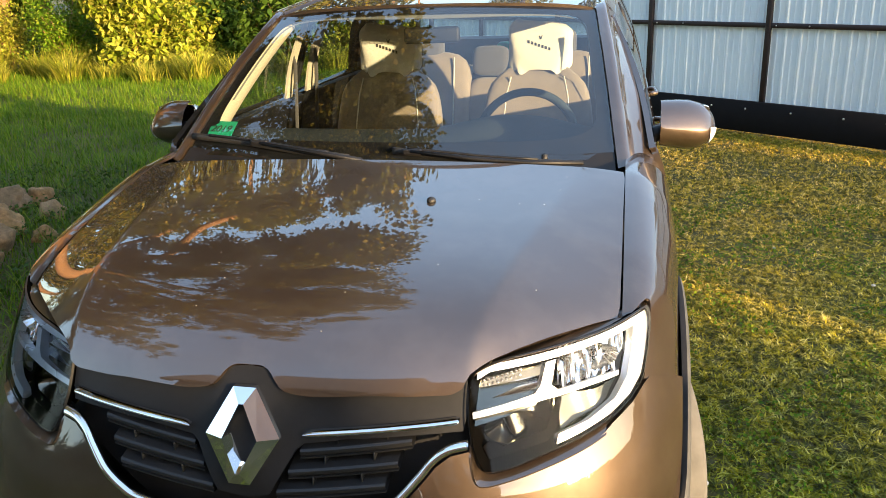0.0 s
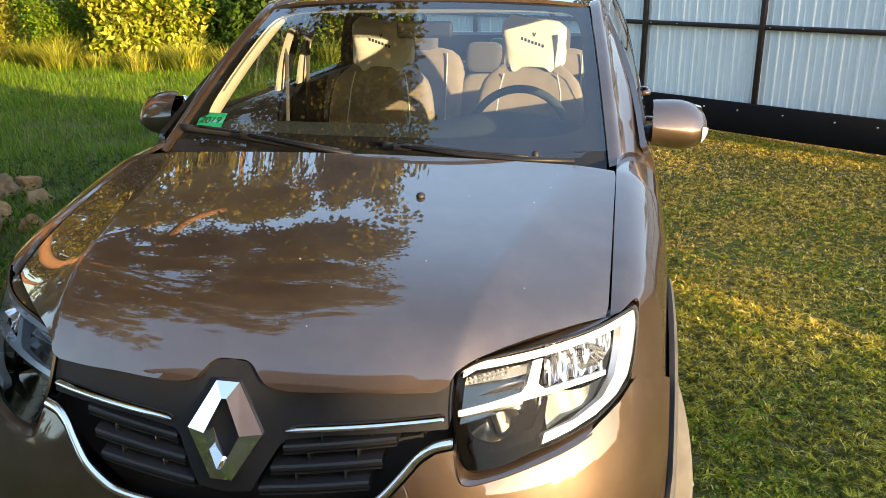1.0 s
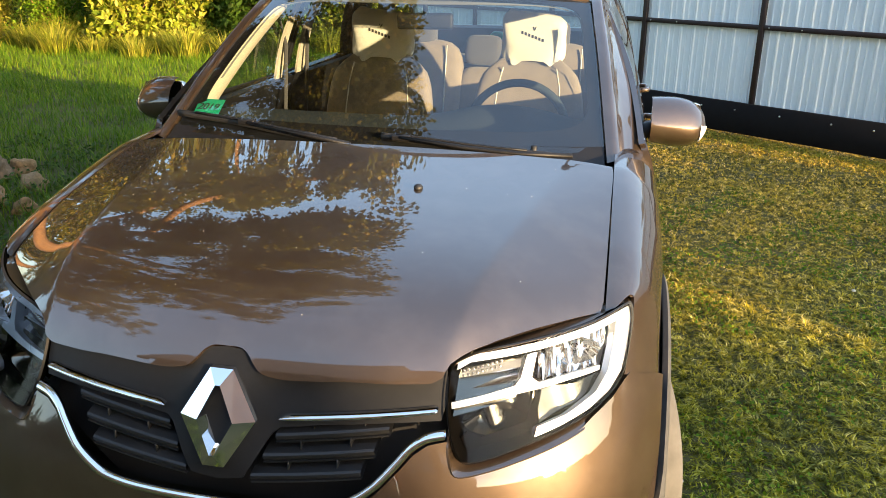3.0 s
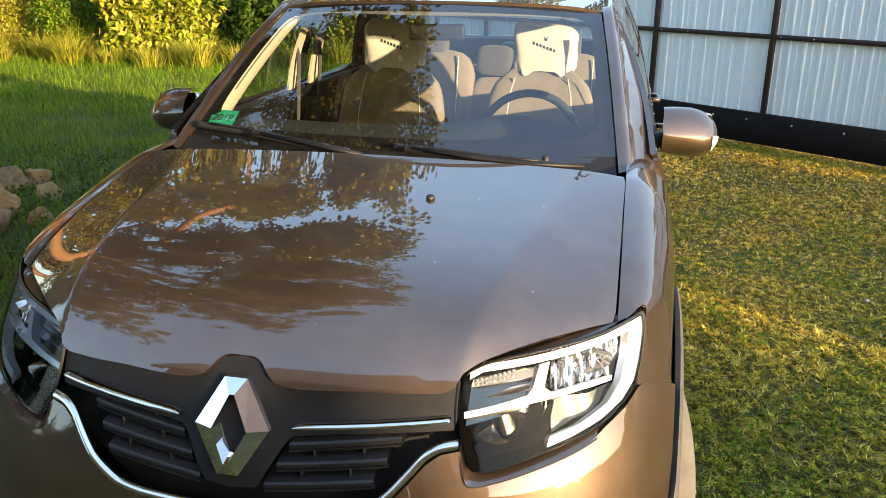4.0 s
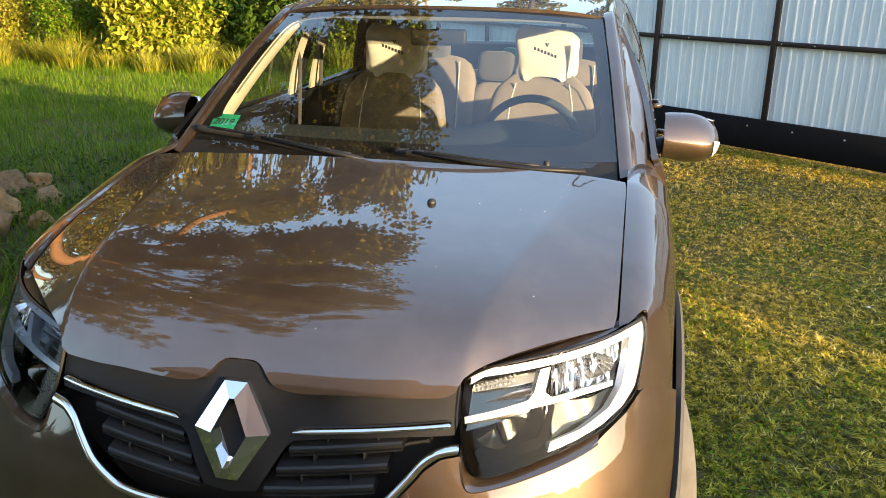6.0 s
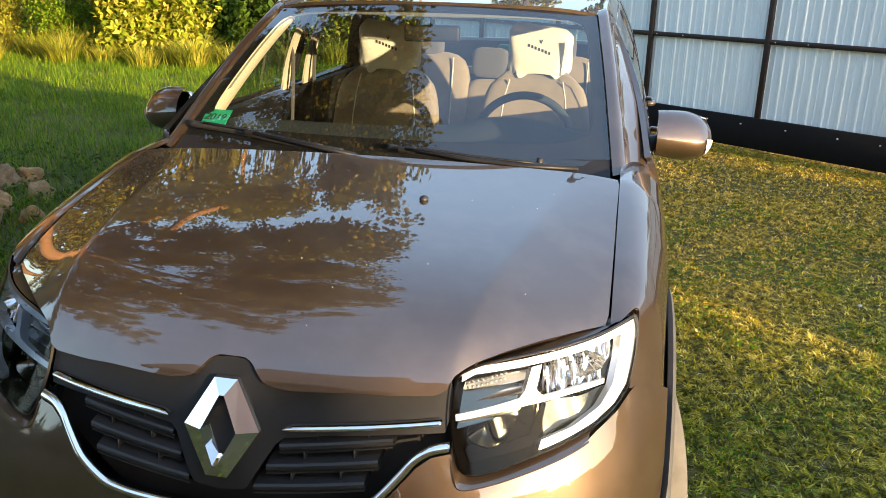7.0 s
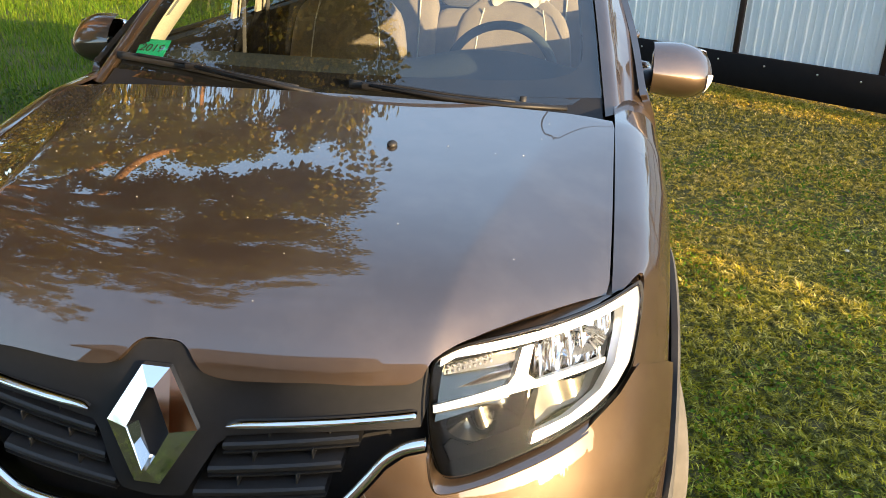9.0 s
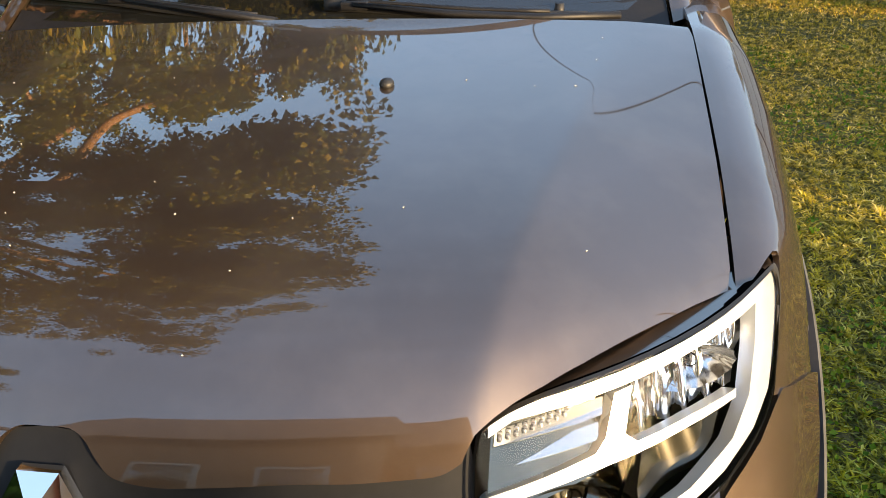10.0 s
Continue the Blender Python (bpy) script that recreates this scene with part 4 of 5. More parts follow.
def cushion(w, d, h, bow=0.012):
    """A padded block, crowned on its faces."""
    bm = bmesh.new()
    bmesh.ops.create_cube(bm, size=2)
    bmesh.ops.subdivide_edges(bm, edges=bm.edges[:], cuts=7, use_grid_fill=True)
    for v in bm.verts:
        x, y, z = v.co
        k = 4.5
        n = (abs(x) ** k + abs(y) ** k + abs(z) ** k) ** (1 / k)
        x, y, z = x / n, y / n, z / n
        v.co = Vector((x * w / 2, y * d / 2, z * h / 2))
    return bm


def placed(bm, m):
    bmesh.ops.transform(bm, matrix=m, verts=bm.verts)
    return bm


def front_seat(x):
    s = new("front_seat")
    s.parent = car
    lean = Matrix.Translation((x, 2.24, 0.62)) @ Matrix.Rotation(radians(-14), 4, "X")
    part("cushion", placed(cushion(0.50, 0.52, 0.18), Matrix.Translation((x, 2.0, 0.60))), SEAT_DARK, s)

    def back(a, t):
        wide = spline((0, 0.3, 0.7, 0.9, 1.0), (0.24, 0.25, 0.235, 0.20, 0.13), t)
        ca, sa = math.cos(a), math.sin(a)
        e = 0.55
        px = wide * math.copysign(abs(ca) ** e, ca)
        dep = 0.062 * (1 if t < 0.93 else 0.6)
        py = dep * math.copysign(abs(sa) ** e, sa) - 0.020 * (abs(px) / wide) ** 3 * (1 if sa < 0 else 0)
        return lean @ Vector((px, py, 0.60 * t))
    bm = loft(back, [2 * math.pi * k / 32 for k in range(32)], [k / 18 for k in range(19)], closed_u=True)
    bmesh.ops.holes_fill(bm, edges=[e for e in bm.edges if len(e.link_faces) == 1], sides=0)
    bmesh.ops.recalc_face_normals(bm, faces=bm.faces)
    part("backrest", bm, SEAT, s, "grey cloth backrest with pale piping")
    for k in (-1, 1):
        path = [lean @ Vector((k * spline((0, 0.7, 1.0), (0.145, 0.140, 0.105), t), -0.062, 0.60 * t)) for t in (0.15, 0.4, 0.6, 0.8, 0.93)]
        part("piping", tube(path, 0.0035, 6), PIPING, s)
    head = part("headrest", placed(cushion(0.235, 0.10, 0.17), Matrix.Translation((x, 2.39, 1.285)) @ Matrix.Rotation(radians(-8), 4, "X")), SEAT_DARK, s)
    for k in (-0.06, 0.06):
        part("headrest_rod", tube([(x + k, 2.38, 1.15), (x + k, 2.39, 1.24)], 0.006, 8), CHROME, s)
    return s


front_seat(0.345)
front_seat(-0.325)

# rear bench with three headrests
bench = new("rear_seat")
bench.parent = car
part("cushion", placed(cushion(1.25, 0.50, 0.20), Matrix.Translation((0, 2.90, 0.60))), SEAT_DARK, bench)
for x, w in ((-0.36, 0.52), (0.0, 0.26), (0.36, 0.52)):
    part("backrest", placed(cushion(w, 0.14, 0.62 if x else 0.5), Matrix.Translation((x, 3.16, 0.90 if x else 0.82)) @ Matrix.Rotation(radians(-16), 4, "X")), SEAT, bench)
    part("headrest", placed(cushion(0.20, 0.09, 0.16), Matrix.Translation((x, 3.24, 1.235 if x else 1.15)) @ Matrix.Rotation(radians(-10), 4, "X")), SEAT_DARK, bench)
    for k in (-1, 1):
        if x:
            path = [Matrix.Translation((x, 3.16, 0.90)) @ Matrix.Rotation(radians(-16), 4, "X") @ Vector((k * 0.17, -0.072, z)) for z in (-0.2, 0.0, 0.2, 0.27)]
            part("piping", tube(path, 0.004, 6), PIPING, bench)
part("parcel_shelf", block((1.20, 0.45, 0.03), 0.01, 2, (0, 3.55, 1.06)), SEAT_DARK, car)

pouch = tagged(part("pouch", placed(cushion(0.085, 0.07, 0.16), Matrix.Translation((0.043, 3.45, 1.155))), STICKER), "small turquoise cloth pouch on the rear shelf", "pouch")

# cream trims, lining, door cards
def trim_front(v, s, deep=0.15):
    p = Vector(screen(0.985, v)) + Vector((0.012, 0.028, -0.022))
    return p + Vector((0.004, deep, -0.004)) * s + Vector((-0.014, 0, 0)) * math.sin(math.pi * s)


for deep, flip in ((0.15, True), (0.03, False)):
    bm = loft(lambda v, s: trim_front(v, s, deep), [0.06 + 0.92 * k / 14 for k in range(15)], [0, 0.25, 0.5, 0.75, 1.0])
    bmesh.ops.recalc_face_normals(bm, faces=bm.faces)
    bm = thicken(bm, -0.008)
    part("pillar_trim", mirrored(bm) if flip else bm, TRIM, car, "cream plastic pillar trim")
for y, w in ((2.18, 0.07), (2.44, 0.10)):
    bm = loft(lambda t, s: Vector(window(y + w * (s - 0.5), t)) + Vector((-0.045, 0, 0)), [0.0 + k / 8 for k in range(9)], [0, 0.5, 1])
    bmesh.ops.recalc_face_normals(bm, faces=bm.faces)
    bm = thicken(bm, -0.01)
    if y > 2.3:
        part("pillar_trim", bm.copy(), TRIM, car, "cream plastic pillar trim")
    part("pillar_trim", mirrored(bm), TRIM, car, "cream plastic pillar trim")
    bm.free()
    both("seat_belt", tube([window(y - 0.03, 0.75), Vector(window(y - 0.02, 0.4)) + Vector((-0.07, 0, 0)), Vector(window(y, 0.0)) + Vector((-0.06, 0.02, -0.3))], 0.009, 6, 0.2), SEAT_DARK, car)
bm = loft(lambda u, w: Vector(roof(u * 0.97, 0.01 + 0.97 * w)) + Vector((0, 0, -0.035)), uu, [k / 10 for k in range(11)])
bmesh.ops.recalc_face_normals(bm, faces=bm.faces)
part("headlining", thicken(bm, -0.006), TRIM, car, "pale cloth roof lining")
for ya, yb in ((1.30, 2.33), (2.40, 3.25)):
    bm = loft(lambda y, z: (flank(y, z)[0] - 0.06 - 0.02 * math.sin(5 * z), y, z), [ya + (yb - ya) * k / 6 for k in range(7)], [0.40 + 0.71 * k / 8 for k in range(9)])
    bmesh.ops.recalc_face_normals(bm, faces=bm.faces)
    both("door_card", thicken(bm, -0.02), BLACK, car, "dark door lining")
bm = sheet([(1.33, 0.0), (1.68, 0.0), (1.52, 0.16)], window, 0.05, 0.0)
bmesh.ops.recalc_face_normals(bm, faces=bm.faces)
both("mirror_corner", thicken(bm, -0.03), BLACK, car)


# cream covers drawn over the front headrests, with a small dark print
def hood_cover(a, t, at=0.352, rise=0.0):
    w = spline((0, 0.12, 0.5, 0.85, 1.0), (0.112, 0.130, 0.138, 0.134, 0.104), t)
    d = spline((0, 0.5, 0.85, 1.0), (0.058, 0.068, 0.062, 0.040), t)
    ca, sa = math.cos(a), math.sin(a)
    e = 0.42
    fold = 1 + 0.05 * math.sin(9 * a + 2) * max(0, 0.25 - t) / 0.25 + 0.025 * math.sin(4 * a + 7 * t)
    z = 1.195 + rise + 0.205 * t - 0.016 * math.cos(a) * t + (0.012 * math.sin(7 * a) if t < 0.05 else 0)
    return (at + w * fold * math.copysign(abs(ca) ** e, ca), 2.385 + d * fold * math.copysign(abs(sa) ** e, sa) + 0.02 * t, z)


def headrest_cover(at, rise, label):
    bm = loft(lambda a, t: hood_cover(a, t, at, rise), [2 * math.pi * k / 48 for k in range(48)], [k / 20 for k in range(21)], closed_u=True)
    bmesh.ops.holes_fill(bm, edges=[e for e in bm.edges if len(e.link_faces) == 1 and e.verts[0].co.z > 1.33], sides=0)
    bmesh.ops.recalc_face_normals(bm, faces=bm.faces)
    cover = tagged(part("headrest_cover", bm, COVER), label, "seat cover", "headrest covers")

    def front(x, z):
        """The cover's front at a height, for what is printed on it."""
        t = (z - 1.195 - rise) / 0.205
        best = min((hood_cover(math.pi * (1 + k / 200), t, at, rise) for k in range(201)), key=lambda p: abs(p[0] - x))
        return best[1] - 0.0012

    def mark(corners):
        bm = bmesh.new()
        bm.faces.new([bm.verts.new((x, front(x, z), z)) for x, z in corners])
        bm.normal_update()
        part("print_mark", thicken(bm, 0.001), INK, cover, "small dark printed bar", smooth=False)

    for k in range(7):
        x, z = at - 0.046 + 0.0148 * k, 1.322 + rise - 0.0050 * k
        mark([(x - 0.0042, z - 0.0055), (x + 0.0042, z - 0.0070), (x + 0.0042, z + 0.0055), (x - 0.0042, z + 0.0070)])
    for sgn in (-1, 1):
        x, z = at + 0.005, 1.347 + rise
        mark([(x + sgn * 0.008, z), (x + sgn * 0.004, z), (x - sgn * 0.0015, z - 0.016), (x + sgn * 0.0025, z - 0.016)][::sgn])


headrest_cover(0.352, 0.0, "cream cloth cover over the driver's headrest")
headrest_cover(-0.325, -0.005, "cream cloth cover over the passenger's headrest in shade")

# ---- the place ----
def grid_object(name, fn, xs, ys, mat):
    return part(name, loft(lambda x, y: (x, y, fn(x, y)), xs, ys), mat)


def ground_z(x, y):
    return 0.02 * noise.noise((x * 0.5, y * 0.5, 0))


xs = sorted(set([-400, -150, -60, -30] + [-16 + k * 0.8 for k in range(36)] + [30, 60, 150, 400]))
ground = grid_object("ground", ground_z, xs, xs, SOIL)
tagged(ground, "mown lawn and rough grass over dark soil", "ground", kind="structure")

# fence
FA, FB = Vector((1.01, 7.94)), Vector((2.06, 7.13))
fway = (FB - FA).normalized()
fnorm = Vector((fway.y, -fway.x)) * 1.0
if fnorm.y > 0:
    fnorm = -fnorm
span = (FB - FA).length
fence = tagged(new("fence"), "pale corrugated sheet fence with dark steel posts and rails", "fence", kind="structure")


def fpoint(s, z, off=0.0):
    p = FA + fway * s + fnorm * off
    return Vector((p.x, p.y, z))


n0, n1 = -3, 5
wave = []
s = n0 * span
while s < n1 * span:
    for ds, off in ((0, 0), (0.040, 0), (0.050, 0.011), (0.068, 0.011), (0.078, 0), (0.118, 0), (0.128, 0.006), (0.138, 0)):
        wave.append((s + ds, off))
    s += 0.15
for bay in range(n0, n1):
    cut = [w for w in wave if bay * span - 0.02 <= w[0] <= (bay + 1) * span + 0.02]
    bm = loft(lambda k, z: fpoint(cut[k][0], z, cut[k][1] + 0.002 * (bay % 2)), range(len(cut)), [0.10, 0.7, 1.4, 2.1])
    bmesh.ops.recalc_face_normals(bm, faces=bm.faces)
    part("sheet", thicken(bm, 0.002), SHEET, fence, "pale grey-blue corrugated metal sheet", smooth=False)
turn = Matrix.Rotation(math.atan2(fway.y, fway.x), 4, "Z")
for k in range(n0, n1 + 1):
    part("post", block((0.05, 0.04, 2.1), 0.004, 1, fpoint(k * span, 1.1, 0.036), turn), POST, fence)
for z in (1.05, 1.90):
    part("rail", block((span * (n1 - n0), 0.03, 0.045), 0.003, 1, fpoint((n0 + n1) / 2 * span, z, 0.031), turn), POST, fence)
part("bottom_board", block((span * (n1 - n0), 0.045, 0.30), 0.006, 1, fpoint((n0 + n1) / 2 * span, 0.185, 0.07), turn), BOARD, fence, "black painted bottom beam")
for k in range(n0, n1):
    for s in (0.25, 0.62, 0.9):
        bm = tube([fpoint((k + s) * span, 0.262, 0.09), fpoint((k + s) * span, 0.262, 0.10)], 0.009, 8)
        part("bolt", bm, BOLT, fence)
for k in range(n0, n1):
    for s in (0.06, 0.30):
        part("bolt", tube([fpoint((k + s) * span, 1.05, 0.045), fpoint((k + s) * span, 1.05, 0.051)], 0.007, 8), BOLT, fence)


# ---- plants ----
rng = np.random.default_rng(7)


def tri_mesh(name, verts, tris, mat, parent=None):
    me = bpy.data.meshes.new(name)
    me.vertices.add(len(verts))
    me.vertices.foreach_set("co", np.asarray(verts, np.float32).ravel())
    me.loops.add(len(tris) * 3)
    me.loops.foreach_set("vertex_index", np.asarray(tris, np.int32).ravel())
    me.polygons.add(len(tris))
    me.polygons.foreach_set("loop_start", np.arange(0, len(tris) * 3, 3, dtype=np.int32))
    me.update(calc_edges=True)
    me.materials.append(mat)
    ob = new(name, me)
    if parent is not None:
        ob.parent = parent
    return ob


def blades(xy, z0, height, width, lean, az=None):
    """Bent, tapering blades: two quads and a tip each."""
    n = len(xy)
    az = rng.uniform(0, 2 * np.pi, n) if az is None else az
    way = np.stack([np.cos(az), np.sin(az)], 1)
    side = np.stack([-way[:, 1], way[:, 0]], 1)
    out = np.zeros((n, 5, 3))
    for j, (t, w) in enumerate(((0.0, 1.0), (0.0, -1.0), (0.55, 0.8), (0.55, -0.8), (1.0, 0.0))):
        bend = lean * (t ** 1.8)
        out[:, j, :2] = xy + way * (bend * height)[:, None] + side * (0.5 * w * width)[:, None]
        out[:, j, 2] = z0 + height * t * (1 - 0.35 * lean * t)
    base = (np.arange(n) * 5)[:, None, None]
    tri = np.array([[0, 1, 2], [1, 3, 2], [2, 3, 4]])[None] + base
    return out.reshape(-1, 3), tri.reshape(-1, 3)


def flat_noise(xy, scale, seed=0.0):
    return np.array([noise.noise((x * scale, y * scale, seed)) for x, y in xy])


def ground_at(xy):
    return np.array([ground_z(x, y) for x, y in xy])


def join_arrays(parts):
    vs, ts, k = [], [], 0
    for v, t in parts:
        vs.append(v)
        ts.append(t + k)
        k += len(v)
    return np.concatenate(vs), np.concatenate(ts)


# mown lawn beside the car
pts = []
for x0, x1, y0, y1, dens in ((0.80, 2.3, 0.2, 3.2, 23000), (0.80, 2.3, -0.8, 0.2, 12000), (2.3, 4.0, 0.2, 3.2, 17000), (0.9, 4.2, 3.2, 5.2, 14000), (0.9, 5.0, 5.2, 8.2, 8000), (-1.5, 0.55, -0.8, 0.2, 500)):
    pts.append(np.stack([rng.uniform(x0, x1, int(dens * (x1 - x0) * (y1 - y0))), rng.uniform(y0, y1, int(dens * (x1 - x0) * (y1 - y0)))], 1))
pts = np.concatenate(pts)
clump = flat_noise(pts, 17.0, 1.0) + 0.5 * flat_noise(pts, 1.7, 3.0)
# the thick turf thins out towards its rim
rim_fade = np.clip(np.minimum((pts[:, 1] + 0.75) / 0.6, (4.0 + 0.35 * np.clip(pts[:, 1] - 3, 0, 3) - pts[:, 0]) / 0.9) + 0.5 * clump, 0.03, 1)
keep = rng.uniform(0, 1, len(pts)) < np.clip(0.72 + 0.9 * clump, 0.22, 1) * rim_fade
pts, clump = pts[keep], clump[keep]
n = len(pts)
v, t = blades(pts, ground_at(pts) - 0.003, rng.uniform(0.012, 0.034, n) * (1 + 0.9 * np.clip(clump, -0.6, 1)), rng.uniform(0.0040, 0.0085, n) * (1 + 0.12 * np.clip(pts[:, 1] - 3, 0, 5)), rng.uniform(0.6, 2.3, n))
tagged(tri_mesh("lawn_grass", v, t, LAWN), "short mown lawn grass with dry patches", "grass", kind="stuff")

# thinner turf in front of the car and past the thick part
rng_turf = np.random.default_rng(41)
pts = []
for x0, x1, y0, y1, dens in ((2.3, 4.0, -0.8, 0.2, 5000), (-3.0, 6.0, -3.2, -0.3, 1500), (4.0, 6.0, -0.3, 6.0, 1500)):
    k = int(dens * (x1 - x0) * (y1 - y0))
    pts.append(np.stack([rng_turf.uniform(x0, x1, k), rng_turf.uniform(y0, y1, k)], 1))
pts = np.concatenate(pts)
n = len(pts)
v, t = blades(pts, ground_at(pts) - 0.003, rng_turf.uniform(0.012, 0.034, n), rng_turf.uniform(0.006, 0.012, n), rng_turf.uniform(0.6, 2.3, n))
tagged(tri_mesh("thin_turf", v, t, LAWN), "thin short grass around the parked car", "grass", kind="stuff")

# rough grass on the other side
pts = []
for x0, x1, y0, y1, dens in ((-5.0, -0.95, 1.2, 5.0, 900), (-8.0, -1.0, 5.0, 9.0, 900), (-14.0, -3.0, 9.0, 13.5, 700)):
    k = int(dens * (x1 - x0) * (y1 - y0))
    pts.append(np.stack([rng.uniform(x0, x1, k), rng.uniform(y0, y1, k)], 1))
pts = np.concatenate(pts)
clump = flat_noise(pts, 1.6, 5.0)
n = len(pts)
v, t = blades(pts, ground_at(pts) - 0.01, rng.uniform(0.07, 0.17, n) * (1 + 0.9 * np.clip(clump, -0.5, 1)) * (1 + 0.04 * np.clip(pts[:, 1] - 5, 0, 9)), rng.uniform(0.005, 0.009, n), rng.uniform(0.2, 1.1, n))
tagged(tri_mesh("meadow_grass", v, t, MEADOW), "tall green uncut grass", "grass", kind="stuff")


def leaves(centres, size, upright=0.4, rnd=None, aspect=0.55):
    """Folded leaves, two triangles a half."""
    n = len(centres)
    a = rng.uniform(0, 2 * np.pi, n)
    tilt = rng.normal(0.0, 0.6, n) + upright
    roll = rng.normal(0, 0.5, n)
    f = np.stack([np.cos(a) * np.cos(tilt), np.sin(a) * np.cos(tilt), -np.sin(tilt)], 1)
    s = np.stack([-np.sin(a), np.cos(a), np.zeros(n)], 1)
    u = np.cross(f, s)
    s = s * np.cos(roll)[:, None] + u * np.sin(roll)[:, None]
    u = np.cross(f, s)
    L = size[:, None] if hasattr(size, "shape") else size
    W = L * aspect * 0.5
    out = np.stack([centres - f * L * 0.5, centres - f * L * 0.05 + s * W + u * W * 0.35, centres + f * L * 0.5, centres - f * L * 0.05 - s * W + u * W * 0.35], 1)
    base = (np.arange(n) * 4)[:, None, None]
    tri = np.array([[0, 1, 2], [0, 2, 3]])[None] + base
    return out.reshape(-1, 3), tri.reshape(-1, 3)


# longer dry grass along the fence, its yellow standing in for a sunlit strip
n = 9000
s_along, off = rng.uniform(-1.0, 4.9 * span, n), np.abs(rng.normal(0.12, 0.22, n)) + 0.09
pts = np.array([[FA.x, FA.y]]) + s_along[:, None] * np.array([[fway.x, fway.y]]) + off[:, None] * np.array([[fnorm.x, fnorm.y]])
v, t = blades(pts, ground_at(pts) - 0.005, rng.uniform(0.02, 0.055, n), rng.uniform(0.004, 0.009, n), rng.uniform(0.6, 2.0, n))
tagged(tri_mesh("fence_grass", v, t, WEED), "dry grass yellowed to imitate the sunlit strip along the fence", "grass", kind="stuff")

# clover and small flat weeds between the blades
n = 16000
pts = np.stack([rng.uniform(0.85, 3.2, n), rng.uniform(0.2, 5.0, n)], 1)
pts = pts[flat_noise(pts, 2.2, 9.0) > 0.05]
c = np.concatenate([pts, (ground_at(pts) + rng.uniform(0.012, 0.03, len(pts)))[:, None]], 1)
v, t = leaves(c, rng.uniform(0.010, 0.022, len(c)), 0.1, None, 0.8)
tagged(tri_mesh("clover", v, t, MEADOW), "small green clover leaves in the lawn", "clover", kind="stuff")

def cloud(centre, radii, n, shell=0.55):
    d = rng.normal(0, 1, (n, 3))
    d /= np.linalg.norm(d, axis=1)[:, None]
    r = rng.uniform(shell, 1.0, n)[:, None] ** 0.7
    return np.array(centre) + d * r * np.array(radii)


def shrub(name, at, height, spread, mat, leaf, count, label, category="shrub"):
    s = tagged(new(name), label, category)
    s.location = (at[0], at[1], ground_z(*at))
    stems, tips = [], []
    for k in range(9):
        a = rng.uniform(0, 2 * math.pi)
        r = spread * rng.uniform(0.2, 0.9)
        top = Vector((r * math.cos(a), r * math.sin(a), height * rng.uniform(0.55, 1.0)))
        mid = Vector((top.x * 0.35, top.y * 0.35, top.z * 0.55))
        stems.append(tube([(0.05 * math.cos(a), 0.05 * math.sin(a), -0.02), mid, top], [0.016, 0.011, 0.004], 5))
        tips += [top, mid.lerp(top, 0.5), mid]
    part("stem", join(*stems), BARK, s)
    chunks = [cloud((0, 0, height * 0.22), (spread * 0.9, spread * 0.9, height * 0.26), count // 3, 0.3)]
    for p in tips:
        chunks.append(cloud(p, (spread * 0.34, spread * 0.34, height * 0.20), count // len(tips), 0.2))
    c = np.concatenate(chunks)
    c[:, 2] = np.clip(c[:, 2], 0.03, None)
    v, t = leaves(c, rng.uniform(0.7, 1.3, len(c)) * leaf)
    tri_mesh("foliage", v, t, mat, s)
    return s


def tussock(at, height, n, mat=WEED):
    xy = rng.normal(0, 0.10, (n, 2))
    v, t = blades(xy, np.zeros(n), rng.uniform(0.6, 1.0, n) * height, rng.uniform(0.010, 0.020, n), rng.uniform(0.3, 1.1, n), np.arctan2(xy[:, 1], xy[:, 0]) + rng.normal(0, 0.5, n))
    ob = tagged(tri_mesh("grass_tussock", v, t, mat), "arching clump of long yellow-green grass", "grass", "long grass clumps")
    ob.location = (at[0], at[1], ground_z(*at))
    return ob


for x, y, h, w, m, leaf, cnt, lab in (
        (-8.1, 12.6, 1.75, 0.85, SHRUB, 0.15, 2600, "sunlit yellow-green broad-leaved shrub"),
        (-7.3, 13.0, 1.6, 0.8, SHRUB, 0.14, 2200, "sunlit yellow-green broad-leaved shrub"),
        (-8.9, 13.4, 1.7, 0.9, SHRUB, 0.12, 2200, "sunlit yellow-green broad-leaved shrub"),
        (-10.0, 13.2, 1.6, 1.1, MEADOW, 0.07, 3600, "rough green weedy shrub"),
        (-11.4, 13.2, 1.6, 1.2, WEED, 0.07, 3600, "rough yellow-green weedy shrub"),
        (-12.9, 13.6, 1.8, 1.3, MEADOW, 0.08, 3600, "rough green weedy shrub"),
        (-14.5, 14.0, 1.9, 1.3, SHRUB, 0.08, 3200, "rough green weedy shrub"),
        (-6.5, 13.6, 1.7, 0.8, DARKLEAF, 0.14, 2400, "dark green broad-leaved shrub"),
        (-5.6, 14.0, 1.9, 0.9, DARKLEAF, 0.14, 2400, "dark green broad-leaved shrub"),
        (-4.4, 14.4, 1.8, 1.1, SHRUB, 0.11, 2400, "green leafy shrub by the fence"),
        (-3.0, 14.8, 1.8, 1.1, SHRUB, 0.11, 2400, "green leafy shrub by the fence")):
    shrub("shrub", (x, y), h, w, m, leaf, cnt, lab)
